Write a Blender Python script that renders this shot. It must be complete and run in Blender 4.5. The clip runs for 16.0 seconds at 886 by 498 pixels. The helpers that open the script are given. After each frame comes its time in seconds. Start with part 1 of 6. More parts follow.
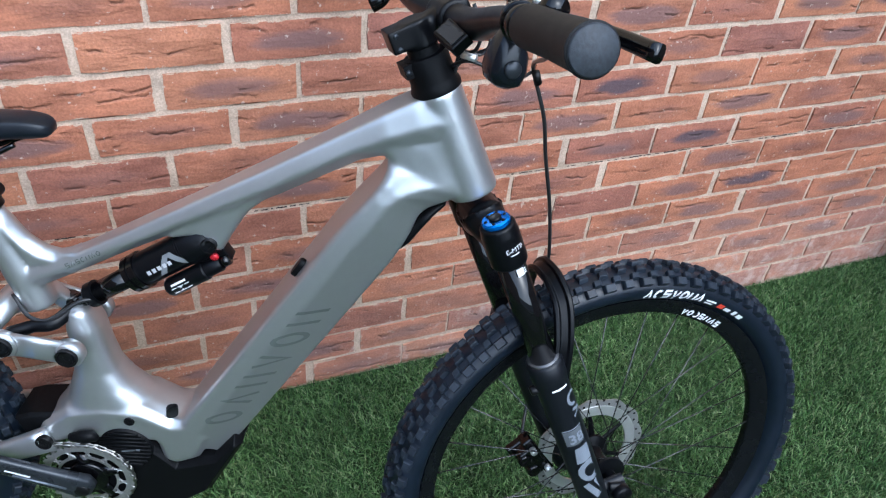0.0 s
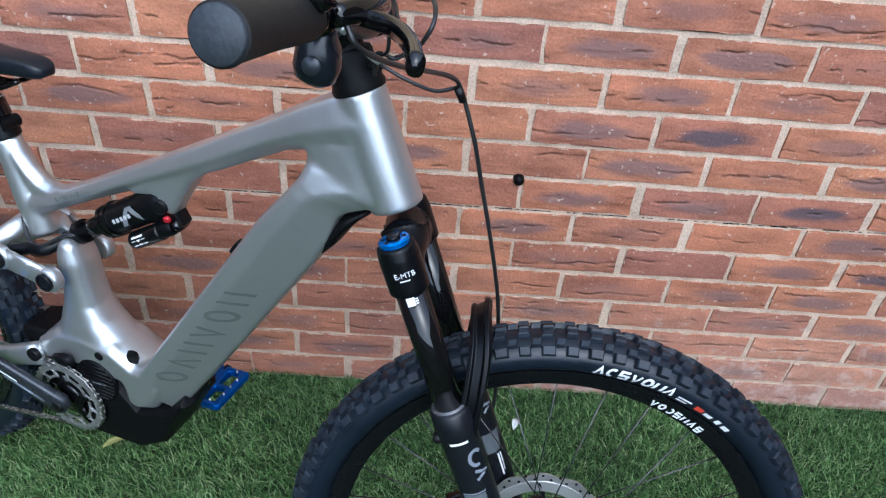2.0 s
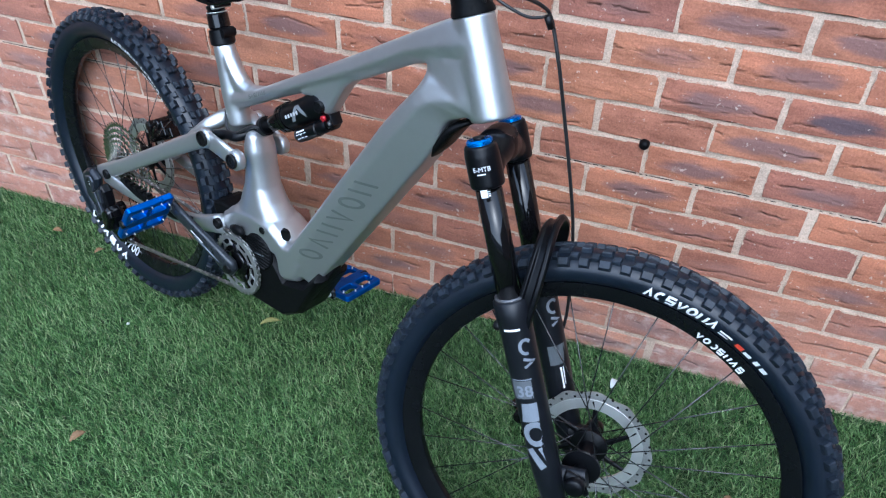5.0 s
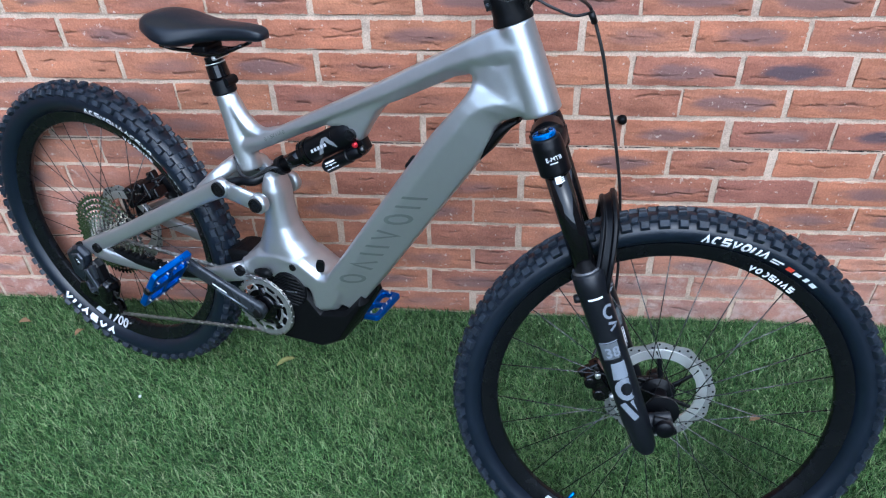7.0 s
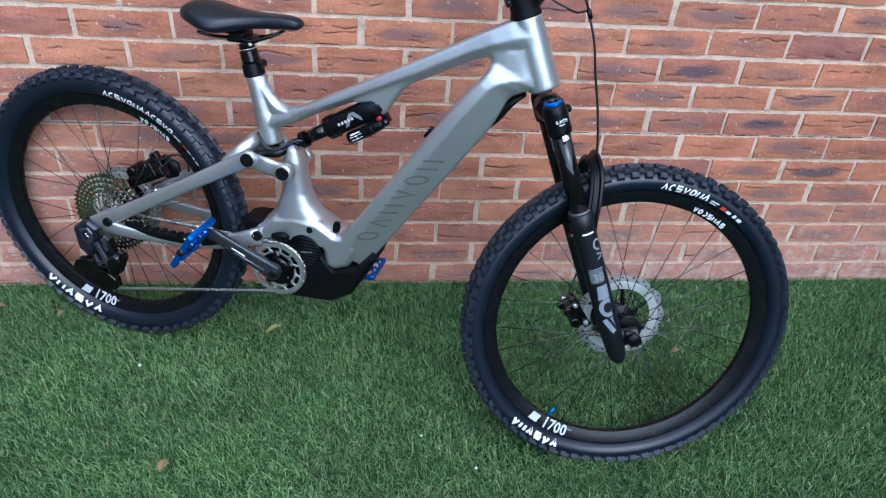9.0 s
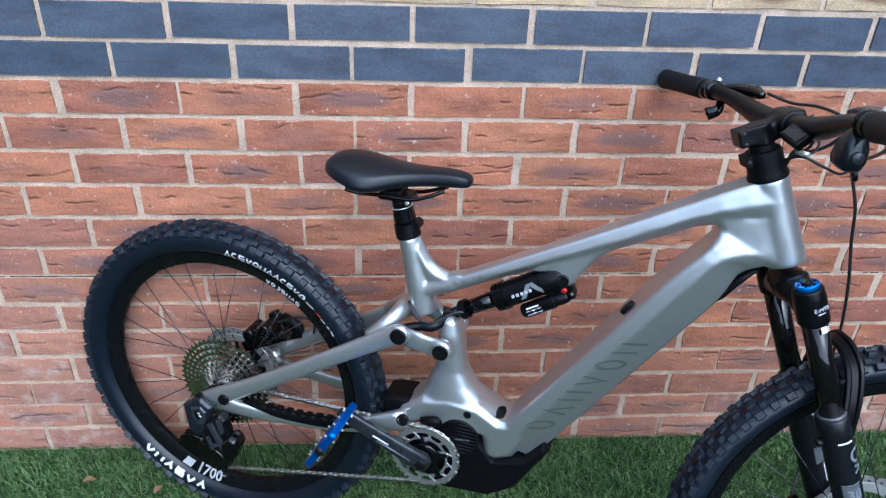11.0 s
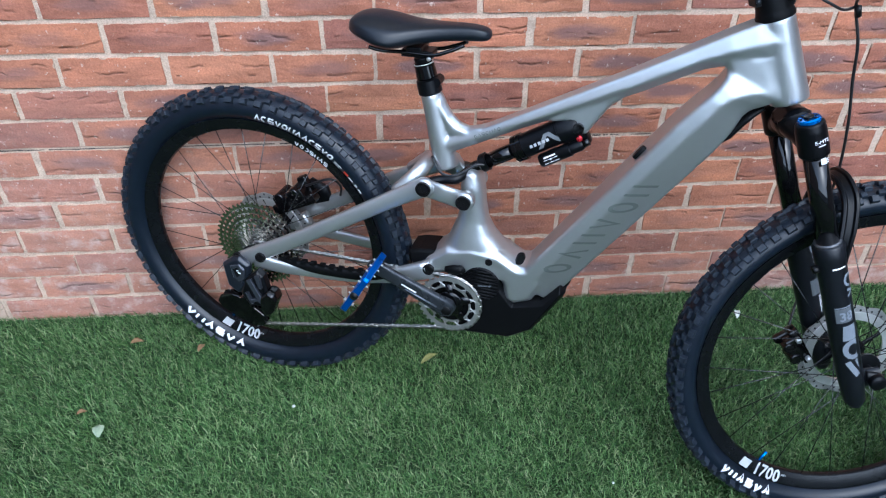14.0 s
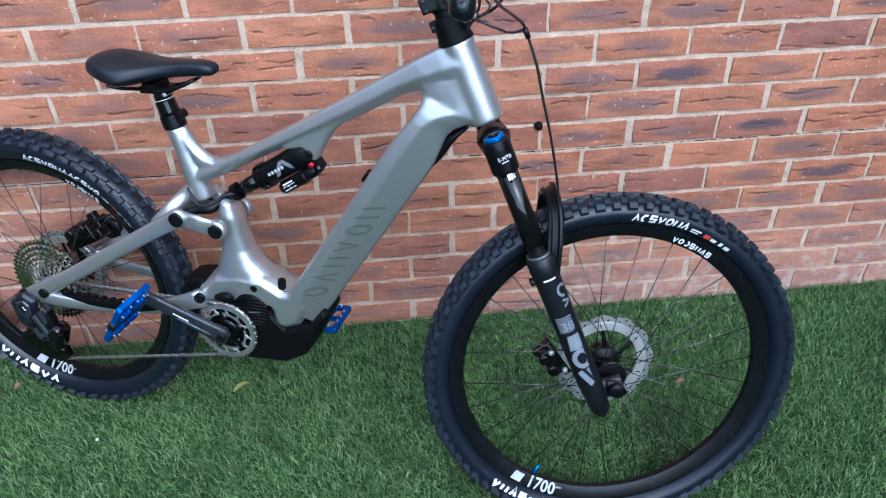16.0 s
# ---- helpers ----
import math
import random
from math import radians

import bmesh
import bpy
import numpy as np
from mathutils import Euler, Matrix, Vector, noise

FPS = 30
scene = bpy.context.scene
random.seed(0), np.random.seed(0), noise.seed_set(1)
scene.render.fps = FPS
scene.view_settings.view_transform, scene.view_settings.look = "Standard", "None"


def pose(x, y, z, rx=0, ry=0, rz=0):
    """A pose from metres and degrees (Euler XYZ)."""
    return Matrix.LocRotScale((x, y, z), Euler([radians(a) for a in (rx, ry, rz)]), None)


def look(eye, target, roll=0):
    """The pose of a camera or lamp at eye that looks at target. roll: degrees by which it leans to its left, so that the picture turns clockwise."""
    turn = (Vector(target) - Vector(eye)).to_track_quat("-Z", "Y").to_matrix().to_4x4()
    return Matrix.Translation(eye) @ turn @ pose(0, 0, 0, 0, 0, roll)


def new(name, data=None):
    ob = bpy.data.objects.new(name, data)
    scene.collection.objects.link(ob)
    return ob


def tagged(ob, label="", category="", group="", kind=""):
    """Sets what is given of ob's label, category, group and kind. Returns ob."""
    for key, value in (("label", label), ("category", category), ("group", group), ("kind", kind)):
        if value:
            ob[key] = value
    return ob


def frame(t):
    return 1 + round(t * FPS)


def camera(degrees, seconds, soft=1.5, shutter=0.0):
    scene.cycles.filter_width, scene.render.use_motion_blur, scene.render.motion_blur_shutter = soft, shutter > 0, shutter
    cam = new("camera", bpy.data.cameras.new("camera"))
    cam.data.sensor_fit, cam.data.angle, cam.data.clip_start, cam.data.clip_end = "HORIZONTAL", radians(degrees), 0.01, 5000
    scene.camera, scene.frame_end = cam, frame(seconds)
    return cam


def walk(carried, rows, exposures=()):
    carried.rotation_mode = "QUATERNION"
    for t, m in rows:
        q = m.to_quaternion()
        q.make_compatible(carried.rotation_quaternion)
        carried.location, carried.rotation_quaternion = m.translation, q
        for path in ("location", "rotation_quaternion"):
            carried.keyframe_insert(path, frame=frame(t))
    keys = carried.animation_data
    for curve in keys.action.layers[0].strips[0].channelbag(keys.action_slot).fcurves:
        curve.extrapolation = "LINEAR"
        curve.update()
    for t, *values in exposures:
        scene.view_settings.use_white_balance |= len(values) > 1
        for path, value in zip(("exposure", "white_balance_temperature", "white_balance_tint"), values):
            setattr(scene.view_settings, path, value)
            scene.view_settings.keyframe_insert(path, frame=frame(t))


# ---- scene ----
from mathutils import bvhtree

cam = camera(61.6, 16.0, 1.2)
PATH = [
    (0, (-0.563, -1.154, 1.363), (0.083, 0.255, 0.099), 6.3),
    (0.5, (-0.456, -1.335, 1.377), (-0.106, 0.162, 0.098), 6.9),
    (1, (-0.37, -1.358, 1.369), (-0.105, 0.158, 0.092), 5.6),
    (1.5, (-0.249, -1.21, 1.351), (-0.046, 0.321, 0.081), 6.4),
    (2, (-0.169, -1.165, 1.345), (-0.129, 0.383, 0.079), 4.7),
    (2.5, (-0.064, -1.254, 1.346), (-0.422, 0.25, 0.077), 4.9),
    (3, (0.003, -1.31, 1.349), (-0.502, 0.151, 0.079), 4.0),
    (3.5, (0.023, -1.337, 1.34), (-0.492, 0.117, 0.066), 2.9),
    (6, (0.014, -1.359, 1.358), (-0.461, 0.115, 0.093), 2.0),
    (6.5, (-0.057, -1.389, 1.371), (-0.544, 0.094, 0.12), -1.0),
    (7, (-0.264, -1.491, 1.371), (-0.422, 0.074, 0.136), -1.9),
    (7.5, (-0.332, -1.58, 1.367), (-0.097, -0.021, 0.136), 1.2),
    (8, (-0.384, -1.74, 1.367), (0.043, -0.202, 0.162), 4.8),
    (8.5, (-0.451, -1.842, 1.397), (-0.026, -0.296, 0.202), 4.9),
    (9, (-0.589, -1.798, 1.41), (-0.342, -0.192, 0.244), 5.1),
    (9.5, (-0.824, -1.689, 1.431), (-0.652, 0.026, 0.417), 3.3),
    (9.7, (-0.871, -1.67, 1.445), (-0.673, 0.066, 0.472), 2.9),
    (11.8, (-0.818, -1.245, 1.389), (-0.719, 0.315, 0.141), 2.2),
    (12, (-0.824, -1.23, 1.375), (-0.738, 0.264, 0.048), 2.1),
    (12.5, (-0.84, -1.256, 1.388), (-0.781, 0.229, 0.05), 1.5),
    (13, (-0.841, -1.311, 1.405), (-0.781, 0.207, 0.104), 2.1),
    (13.5, (-0.863, -1.399, 1.396), (-0.785, 0.136, 0.117), 2.8),
    (14, (-0.879, -1.53, 1.398), (-0.743, 0.026, 0.149), 1.0),
    (14.5, (-0.812, -1.573, 1.399), (-0.599, -0.01, 0.171), 1.8),
    (15, (-0.64, -1.61, 1.402), (-0.453, -0.028, 0.192), 2.6),
    (15.5, (-0.488, -1.645, 1.399), (-0.337, -0.052, 0.198), 2.3),
    (16, (-0.393, -1.615, 1.407), (-0.25, -0.007, 0.227), -1.3),
]
walk(cam, [(t, look(eye, target, roll)) for t, eye, target, roll in PATH], [(0.0, 1.4, 5200, 5), (2.5, 1.30, 5150, 5), (3.5, 1.4, 5050, 5), (6.5, 1.44, 4950, 5), (7.5, 1.38, 4950, 5), (8.5, 1.4, 5000, 5), (9.5, 1.23, 4950, 5), (12.0, 1.26, 5100, 5), (14.0, 1.34, 5050, 5), (16.0, 1.4, 4950, 5)])

# ---- light ----
world = bpy.data.worlds.new("sky")
scene.world = world
world.use_nodes = True
wn = world.node_tree.nodes
sky = wn.new("ShaderNodeTexSky")
sky.sky_type, sky.sun_disc = "NISHITA", False
sky.sun_elevation, sky.sun_rotation = radians(48), radians(168)
sky.air_density, sky.dust_density, sky.ozone_density = 1.0, 3.0, 1.0
soft_sky = wn.new("ShaderNodeHueSaturation")
soft_sky.inputs["Saturation"].default_value = 0.7
world.node_tree.links.new(sky.outputs[0], soft_sky.inputs["Color"])
world.node_tree.links.new(soft_sky.outputs[0], wn["Background"].inputs[0])
wn["Background"].inputs[1].default_value = 0.15
sun = new("sun", bpy.data.lights.new("sun", "SUN"))
sun.data.energy, sun.data.angle, sun.data.color = 0.55, radians(110), (1.0, 0.96, 0.9)
sun.matrix_world = look((1.1, -5.0, 5.7), (0, 0, 0))


# ---- materials ----
def mat(name, color=(0.5, 0.5, 0.5), rough=0.5, metal=0.0, bump=0.0, scale=200.0, vary=0.0, coat=0.0, spec=0.5):
    """A plain surface with grain: bump strength, grain scale per metre and colour variation."""
    m = bpy.data.materials.new(name)
    m.use_nodes = True
    n, l = m.node_tree.nodes, m.node_tree.links
    b = n["Principled BSDF"]
    b.inputs["Base Color"].default_value = (*color, 1)
    b.inputs["Roughness"].default_value, b.inputs["Metallic"].default_value = rough, metal
    b.inputs["Coat Weight"].default_value, b.inputs["Specular IOR Level"].default_value = coat, spec
    b.inputs["Coat Roughness"].default_value = 0.12
    if bump or vary:
        co = n.new("ShaderNodeTexCoord")
        tx = n.new("ShaderNodeTexNoise")
        tx.inputs["Scale"].default_value, tx.inputs["Detail"].default_value = scale, 4
        l.new(co.outputs["Object"], tx.inputs["Vector"])
        big = n.new("ShaderNodeTexNoise")
        big.inputs["Scale"].default_value, big.inputs["Detail"].default_value = scale / 12, 3
        l.new(co.outputs["Object"], big.inputs["Vector"])
        if bump:
            bp = n.new("ShaderNodeBump")
            bp.inputs["Strength"].default_value, bp.inputs["Distance"].default_value = bump, 0.001
            l.new(tx.outputs["Fac"], bp.inputs["Height"])
            l.new(bp.outputs[0], b.inputs["Normal"])
        if vary:
            both = n.new("ShaderNodeMath")
            both.operation = "ADD"
            l.new(tx.outputs["Fac"], both.inputs[0]), l.new(big.outputs["Fac"], both.inputs[1])
            rng = n.new("ShaderNodeMapRange")
            rng.inputs["From Min"].default_value, rng.inputs["From Max"].default_value = 0.7, 1.3
            rng.inputs["To Min"].default_value, rng.inputs["To Max"].default_value = 1 - vary, 1 + vary
            l.new(both.outputs[0], rng.inputs["Value"])
            hs = n.new("ShaderNodeHueSaturation")
            hs.inputs["Color"].default_value = (*color, 1)
            l.new(rng.outputs[0], hs.inputs["Value"])
            l.new(hs.outputs[0], b.inputs["Base Color"])
            r2 = n.new("ShaderNodeMapRange")
            r2.inputs["To Min"].default_value, r2.inputs["To Max"].default_value = max(0.02, rough - min(0.08, vary)), min(1, rough + min(0.08, vary))
            l.new(big.outputs["Fac"], r2.inputs["Value"])
            l.new(r2.outputs[0], b.inputs["Roughness"])
    return m


SILVER = mat("silver_paint", (0.51, 0.525, 0.53), 0.36, 0.86, 0.012, 1100, 0.025, 0.05)
BLACK = mat("black_satin", (0.0022, 0.0025, 0.0034), 0.32, 0, 0.04, 500, 0.15, spec=0.2)
GLOSS = mat("black_gloss", (0.002, 0.002, 0.0024), 0.07, 0, 0, 300, 0.05, 0.0, 0.45)
PLASTIC = mat("black_plastic", (0.0028, 0.003, 0.0035), 0.45, 0, 0.25, 900, 0.2, spec=0.12)
RUBBER = mat("tyre_rubber", (0.005, 0.0085, 0.0155), 0.35, 0, 0.12, 700, 0.25, spec=0.4)
KNOB = mat("tread_rubber", (0.013, 0.018, 0.0265), 0.45, 0, 0.35, 450, 0.5, spec=0.34)
RIMMAT = mat("rim_black", (0.0035, 0.004, 0.005), 0.26, 0, 0.02, 400, 0.1, spec=0.3)
STEEL = mat("steel", (0.7, 0.7, 0.68), 0.42, 0.75, 0.05, 600, 0.12)
LEGMAT = mat("fork_leg_paint", (0.0055, 0.0065, 0.009), 0.36, 0, 0.03, 500, 0.12, spec=0.32)
ROTORMAT = mat("rotor_steel", (0.42, 0.42, 0.41), 0.42, 0.85, 0.1, 400, 0.15)
NIPPLE = mat("black_nipple", (0.01, 0.01, 0.011), 0.4, 0, 0, 500, 0.1)
ALU = mat("brushed_aluminium", (0.78, 0.78, 0.77), 0.38, 0.9, 0.05, 600, 0.06)
CHAINMAT = mat("chain_metal", (0.36, 0.35, 0.33), 0.32, 1.0, 0.1, 700, 0.25)
CASSMAT = mat("cassette_metal", (0.44, 0.43, 0.4), 0.22, 1.0, 0.5, 350, 0.35)
BLUE = mat("blue_anodised", (0.012, 0.11, 0.5), 0.3, 0.75, 0.05, 500, 0.12)
BLUECAP = mat("blue_cap", (0.015, 0.16, 0.55), 0.25, 0.7, 0, 500, 0.1)
WHITE = mat("white_print", (0.75, 0.76, 0.77), 0.5, 0, 0.02, 600, 0.06)
GREYPRINT = mat("grey_print", (0.085, 0.095, 0.105), 0.5, 0, 0.02, 600, 0.06)
TONAL = mat("tonal_print", (0.26, 0.29, 0.275), 0.36, 0.75, 0.02, 600, 0.06)
RED = mat("red_anodised", (0.5, 0.02, 0.03), 0.3, 0.4, 0, 500, 0.1)
REDPRINT = mat("red_print", (0.6, 0.06, 0.03), 0.5, 0, 0, 500, 0.1)
SADDLEMAT = mat("saddle_cover", (0.004, 0.006, 0.010), 0.36, 0, 0.12, 900, 0.15, spec=0.4)
GRIPMAT = mat("grip_rubber", (0.0065, 0.0065, 0.007), 0.62, 0, 0.4, 900, 0.2, spec=0.28)
GRIPEND = mat("grip_end", (0.022, 0.027, 0.034), 0.6, 0, 0.5, 260, 0.45)
CABLE = mat("cable_sheath", (0.012, 0.012, 0.013), 0.38, 0, 0, 500, 0.1)


def brick_mat(name, stops, patch, patch_color, relief=1.0, smear_amount=1.0):
    """Fired clay with folded creases, a dark burnt patch in the middle of the face and pale lime specks."""
    m = bpy.data.materials.new(name)
    m.use_nodes = True
    n, l = m.node_tree.nodes, m.node_tree.links
    b = n["Principled BSDF"]
    b.inputs["Roughness"].default_value, b.inputs["Specular IOR Level"].default_value = 0.75, 0.3
    co, info = n.new("ShaderNodeTexCoord"), n.new("ShaderNodeObjectInfo")
    off = n.new("ShaderNodeVectorMath")
    off.operation = "MULTIPLY_ADD"
    sc = n.new("ShaderNodeVectorMath")
    sc.operation = "SCALE"
    sc.inputs[0].default_value = (17.3, 7.1, 31.7)
    l.new(info.outputs["Random"], sc.inputs["Scale"])
    off.inputs[1].default_value = (1, 1, 1)
    l.new(co.outputs["Object"], off.inputs[0]), l.new(sc.outputs[0], off.inputs[2])

    def tex(scale, detail, stretch=(1, 1, 1), rough=0.55, distort=0.0):
        mp = n.new("ShaderNodeMapping")
        mp.inputs["Scale"].default_value = stretch
        l.new(off.outputs[0], mp.inputs["Vector"])
        t = n.new("ShaderNodeTexNoise")
        t.inputs["Scale"].default_value, t.inputs["Detail"].default_value = scale, detail
        t.inputs["Roughness"].default_value, t.inputs["Distortion"].default_value = rough, distort
        l.new(mp.outputs[0], t.inputs["Vector"])
        return t.outputs["Fac"]

    def ramp(fac, points, mode="LINEAR"):
        r = n.new("ShaderNodeValToRGB")
        r.color_ramp.interpolation = mode
        while len(r.color_ramp.elements) < len(points):
            r.color_ramp.elements.new(0.5)
        for e, (p, c) in zip(r.color_ramp.elements, points):
            e.position, e.color = p, (*c, 1) if len(c) == 3 else c
        l.new(fac, r.inputs[0])
        return r.outputs[0]

    def mix(fac, a, c, kind="MIX"):
        x = n.new("ShaderNodeMix")
        x.data_type, x.blend_type = "RGBA", kind
        if isinstance(fac, float):
            x.inputs[0].default_value = fac
        else:
            l.new(fac, x.inputs[0])
        for k, v in ((6, a), (7, c)):
            if isinstance(v, tuple):
                x.inputs[k].default_value = (*v, 1)
            else:
                l.new(v, x.inputs[k])
        return x.outputs[2]

    base = ramp(info.outputs["Random"], [(i / (len(stops) - 1), c) for i, c in enumerate(stops)])
    blotch = ramp(tex(16, 4, (0.6, 1, 1.6)), [(0.28, (0.58, 0.54, 0.54)), (0.5, (0.95, 0.93, 0.93)), (0.72, (1.25, 1.2, 1.15))])
    col = mix(0.85, base, blotch, "MULTIPLY")
    fine = ramp(tex(260, 4), [(0.3, (0.66, 0.65, 0.65)), (0.7, (1.2, 1.2, 1.2))])
    col = mix(0.7, col, fine, "MULTIPLY")
    # burnt patch, long and low, with a ragged edge
    sep = n.new("ShaderNodeSeparateXYZ")
    l.new(co.outputs["Object"], sep.inputs[0])

    def math(op, a, c):
        x = n.new("ShaderNodeMath")
        x.operation = op
        for k, v in ((0, a), (1, c)):
            if isinstance(v, (int, float)):
                x.inputs[k].default_value = v
            else:
                l.new(v, x.inputs[k])
        return x.outputs[0]

    ex = math("POWER", math("ABSOLUTE", math("DIVIDE", sep.outputs[0], 0.085), 0), 2.0)
    ez = math("POWER", math("ABSOLUTE", math("DIVIDE", sep.outputs[2], 0.021), 0), 2.0)
    ell = math("SUBTRACT", 1.0, math("ADD", ex, ez))
    rag = math("ADD", ell, math("MULTIPLY", math("SUBTRACT", tex(20, 5, (0.5, 1, 1.6)), 0.5), 2.4))
    own = math("MULTIPLY", math("SUBTRACT", math("FRACT", math("MULTIPLY", info.outputs["Random"], 37.7), 0), 1 - patch), 1.6)
    mask = ramp(math("MULTIPLY", math("MINIMUM", math("MAXIMUM", own, 0.0), 1.0), math("MINIMUM", math("MAXIMUM", rag, 0.0), 1.0)), [(0.05, (0, 0, 0)), (0.75, (0.9, 0.9, 0.9))])
    col = mix(mask, col, patch_color)
    # creases: long wavy folds of the clay, each broken off at places, with a bottom shaded by colour and a lip on one
    # side
    folds, lips = None, None
    for k, (scale, sway, height) in enumerate(((9, 0.05, 0.034), (16, 0.034, 0.05))):
        lot = math("SUBTRACT", math("FRACT", math("MULTIPLY", info.outputs["Random"], 61.3 + 29.9 * k), 0), 0.5)
        centre = math("ADD", math("MULTIPLY", math("SUBTRACT", tex(scale, 4, (1, 0, 0), 0.6), 0.5), sway), math("MULTIPLY", lot, height))
        gap = math("SUBTRACT", sep.outputs[2], centre)
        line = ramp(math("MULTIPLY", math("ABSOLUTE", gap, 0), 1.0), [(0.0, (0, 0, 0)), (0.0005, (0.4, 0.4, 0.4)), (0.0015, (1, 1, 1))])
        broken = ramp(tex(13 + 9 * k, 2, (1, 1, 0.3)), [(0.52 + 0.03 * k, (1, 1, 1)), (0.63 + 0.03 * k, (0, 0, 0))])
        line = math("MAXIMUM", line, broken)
        lip = math("MULTIPLY", math("SUBTRACT", 1.0, broken), math("MINIMUM", math("MAXIMUM", math("MULTIPLY", gap, 90.0), 0.0), 0.6))
        folds, lips = (line, lip) if folds is None else (math("MULTIPLY", folds, line), math("ADD", lips, lip))
    crease = folds
    # shade in the bottoms of the folds is mixed into the clay colour
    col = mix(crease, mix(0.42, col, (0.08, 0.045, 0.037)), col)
    speck = ramp(tex(85, 3), [(0.665, (0, 0, 0)), (0.71, (1, 1, 1))])
    col = mix(math("MULTIPLY", speck, 0.6 * min(1.0, smear_amount)), col, (0.62, 0.5, 0.42))
    geo = n.new("ShaderNodeNewGeometry")
    wp = n.new("ShaderNodeSeparateXYZ")
    l.new(geo.outputs["Position"], wp.inputs[0])
    sm = n.new("ShaderNodeTexNoise")
    sm.inputs["Scale"].default_value, sm.inputs["Detail"].default_value, sm.inputs["Roughness"].default_value = 24, 6, 0.65
    l.new(geo.outputs["Position"], sm.inputs["Vector"])
    low = math("MULTIPLY", math("MINIMUM", math("MAXIMUM", math("SUBTRACT", 1.0, math("MULTIPLY", wp.outputs[2], 2.9)), 0.0), 1.0), math("MINIMUM", math("MAXIMUM", math("ADD", math("MULTIPLY", wp.outputs[0], 1.4), 0.75), 0.25), 1.0))
    side = math("MULTIPLY", math("MINIMUM", math("MAXIMUM", math("MULTIPLY", math("SUBTRACT", -0.85, wp.outputs[0]), 1.3), 0.0), 1.0), math("MINIMUM", math("MAXIMUM", math("SUBTRACT", 1.5, math("MULTIPLY", wp.outputs[2], 2.0)), 0.0), 1.0))
    low = math("MAXIMUM", low, math("MULTIPLY", side, 0.75))
    smear = ramp(math("ADD", sm.outputs["Fac"], math("MULTIPLY", low, 0.2)), [(0.66, (0, 0, 0)), (0.8, (0.7, 0.7, 0.7))])
    col = mix(math("MULTIPLY", smear, smear_amount), col, (0.5, 0.4, 0.34))
    # lime bloom on the lowest courses, and mortar smeared over the ragged arrises
    col = mix(math("MULTIPLY", math("MULTIPLY", low, math("MULTIPLY", sm.outputs["Fac"], 0.75)), smear_amount), col, (0.55, 0.37, 0.31))
    ex2 = math("DIVIDE", math("SUBTRACT", math("ABSOLUTE", sep.outputs[0], 0), 0.1015), 0.0065)
    ez2 = math("DIVIDE", math("SUBTRACT", math("ABSOLUTE", sep.outputs[2], 0), 0.0276), 0.0055)
    rim = math("ADD", math("MAXIMUM", ex2, ez2), math("MULTIPLY", math("SUBTRACT", tex(55, 5, (0.8, 1, 1), 0.65), 0.5), 3.2))
    col = mix(math("MULTIPLY", ramp(rim, [(0.85, (0, 0, 0)), (1.0, (0.9, 0.9, 0.9))]), min(1.0, smear_amount + 0.35)), col, (0.49, 0.375, 0.28))
    l.new(col, b.inputs["Base Color"])
    b1, b2 = n.new("ShaderNodeBump"), n.new("ShaderNodeBump")
    b1.inputs["Strength"].default_value, b1.inputs["Distance"].default_value = 0.9 * relief, 0.005
    b2.inputs["Strength"].default_value, b2.inputs["Distance"].default_value = 0.85 if relief else 0.35, 0.002
    h = math("ADD", math("ADD", math("MULTIPLY", crease, 0.5), math("MULTIPLY", lips, 0.35)), math("MULTIPLY", tex(24, 5, (0.7, 1, 1.8), 0.6), 1.3))
    l.new(h, b1.inputs["Height"])
    l.new(tex(170, 5), b2.inputs["Height"])
    l.new(b1.outputs[0], b2.inputs["Normal"])
    l.new(b2.outputs[0], b.inputs["Normal"])
    return m


REDS = [(0.37, 0.149, 0.085), (0.438, 0.182, 0.102), (0.336, 0.138, 0.09), (0.468, 0.204, 0.112), (0.396, 0.159, 0.092), (0.316, 0.134, 0.096), (0.448, 0.188, 0.104)]
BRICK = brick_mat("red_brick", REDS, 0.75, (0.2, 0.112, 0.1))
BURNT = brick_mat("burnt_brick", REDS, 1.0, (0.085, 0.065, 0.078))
ENGINEERING = brick_mat("blue_brick", [(0.075, 0.097, 0.135), (0.088, 0.11, 0.15), (0.068, 0.09, 0.127), (0.097, 0.118, 0.155)], 0.0, (0.06, 0.07, 0.1), 0.0, 0.0)
BUFF = brick_mat("buff_brick", [(0.56, 0.43, 0.27), (0.62, 0.49, 0.32), (0.52, 0.4, 0.25), (0.6, 0.46, 0.29)], 1.0, (0.24, 0.15, 0.08), 0.6, 0.0)
MORTAR = mat("lime_mortar", (0.53, 0.41, 0.31), 0.9, 0, 1.0, 300, 0.3, spec=0.2)
GAP = mat("open_joint", (0.02, 0.017, 0.015), 0.95, 0, 0.4, 300, 0.3)


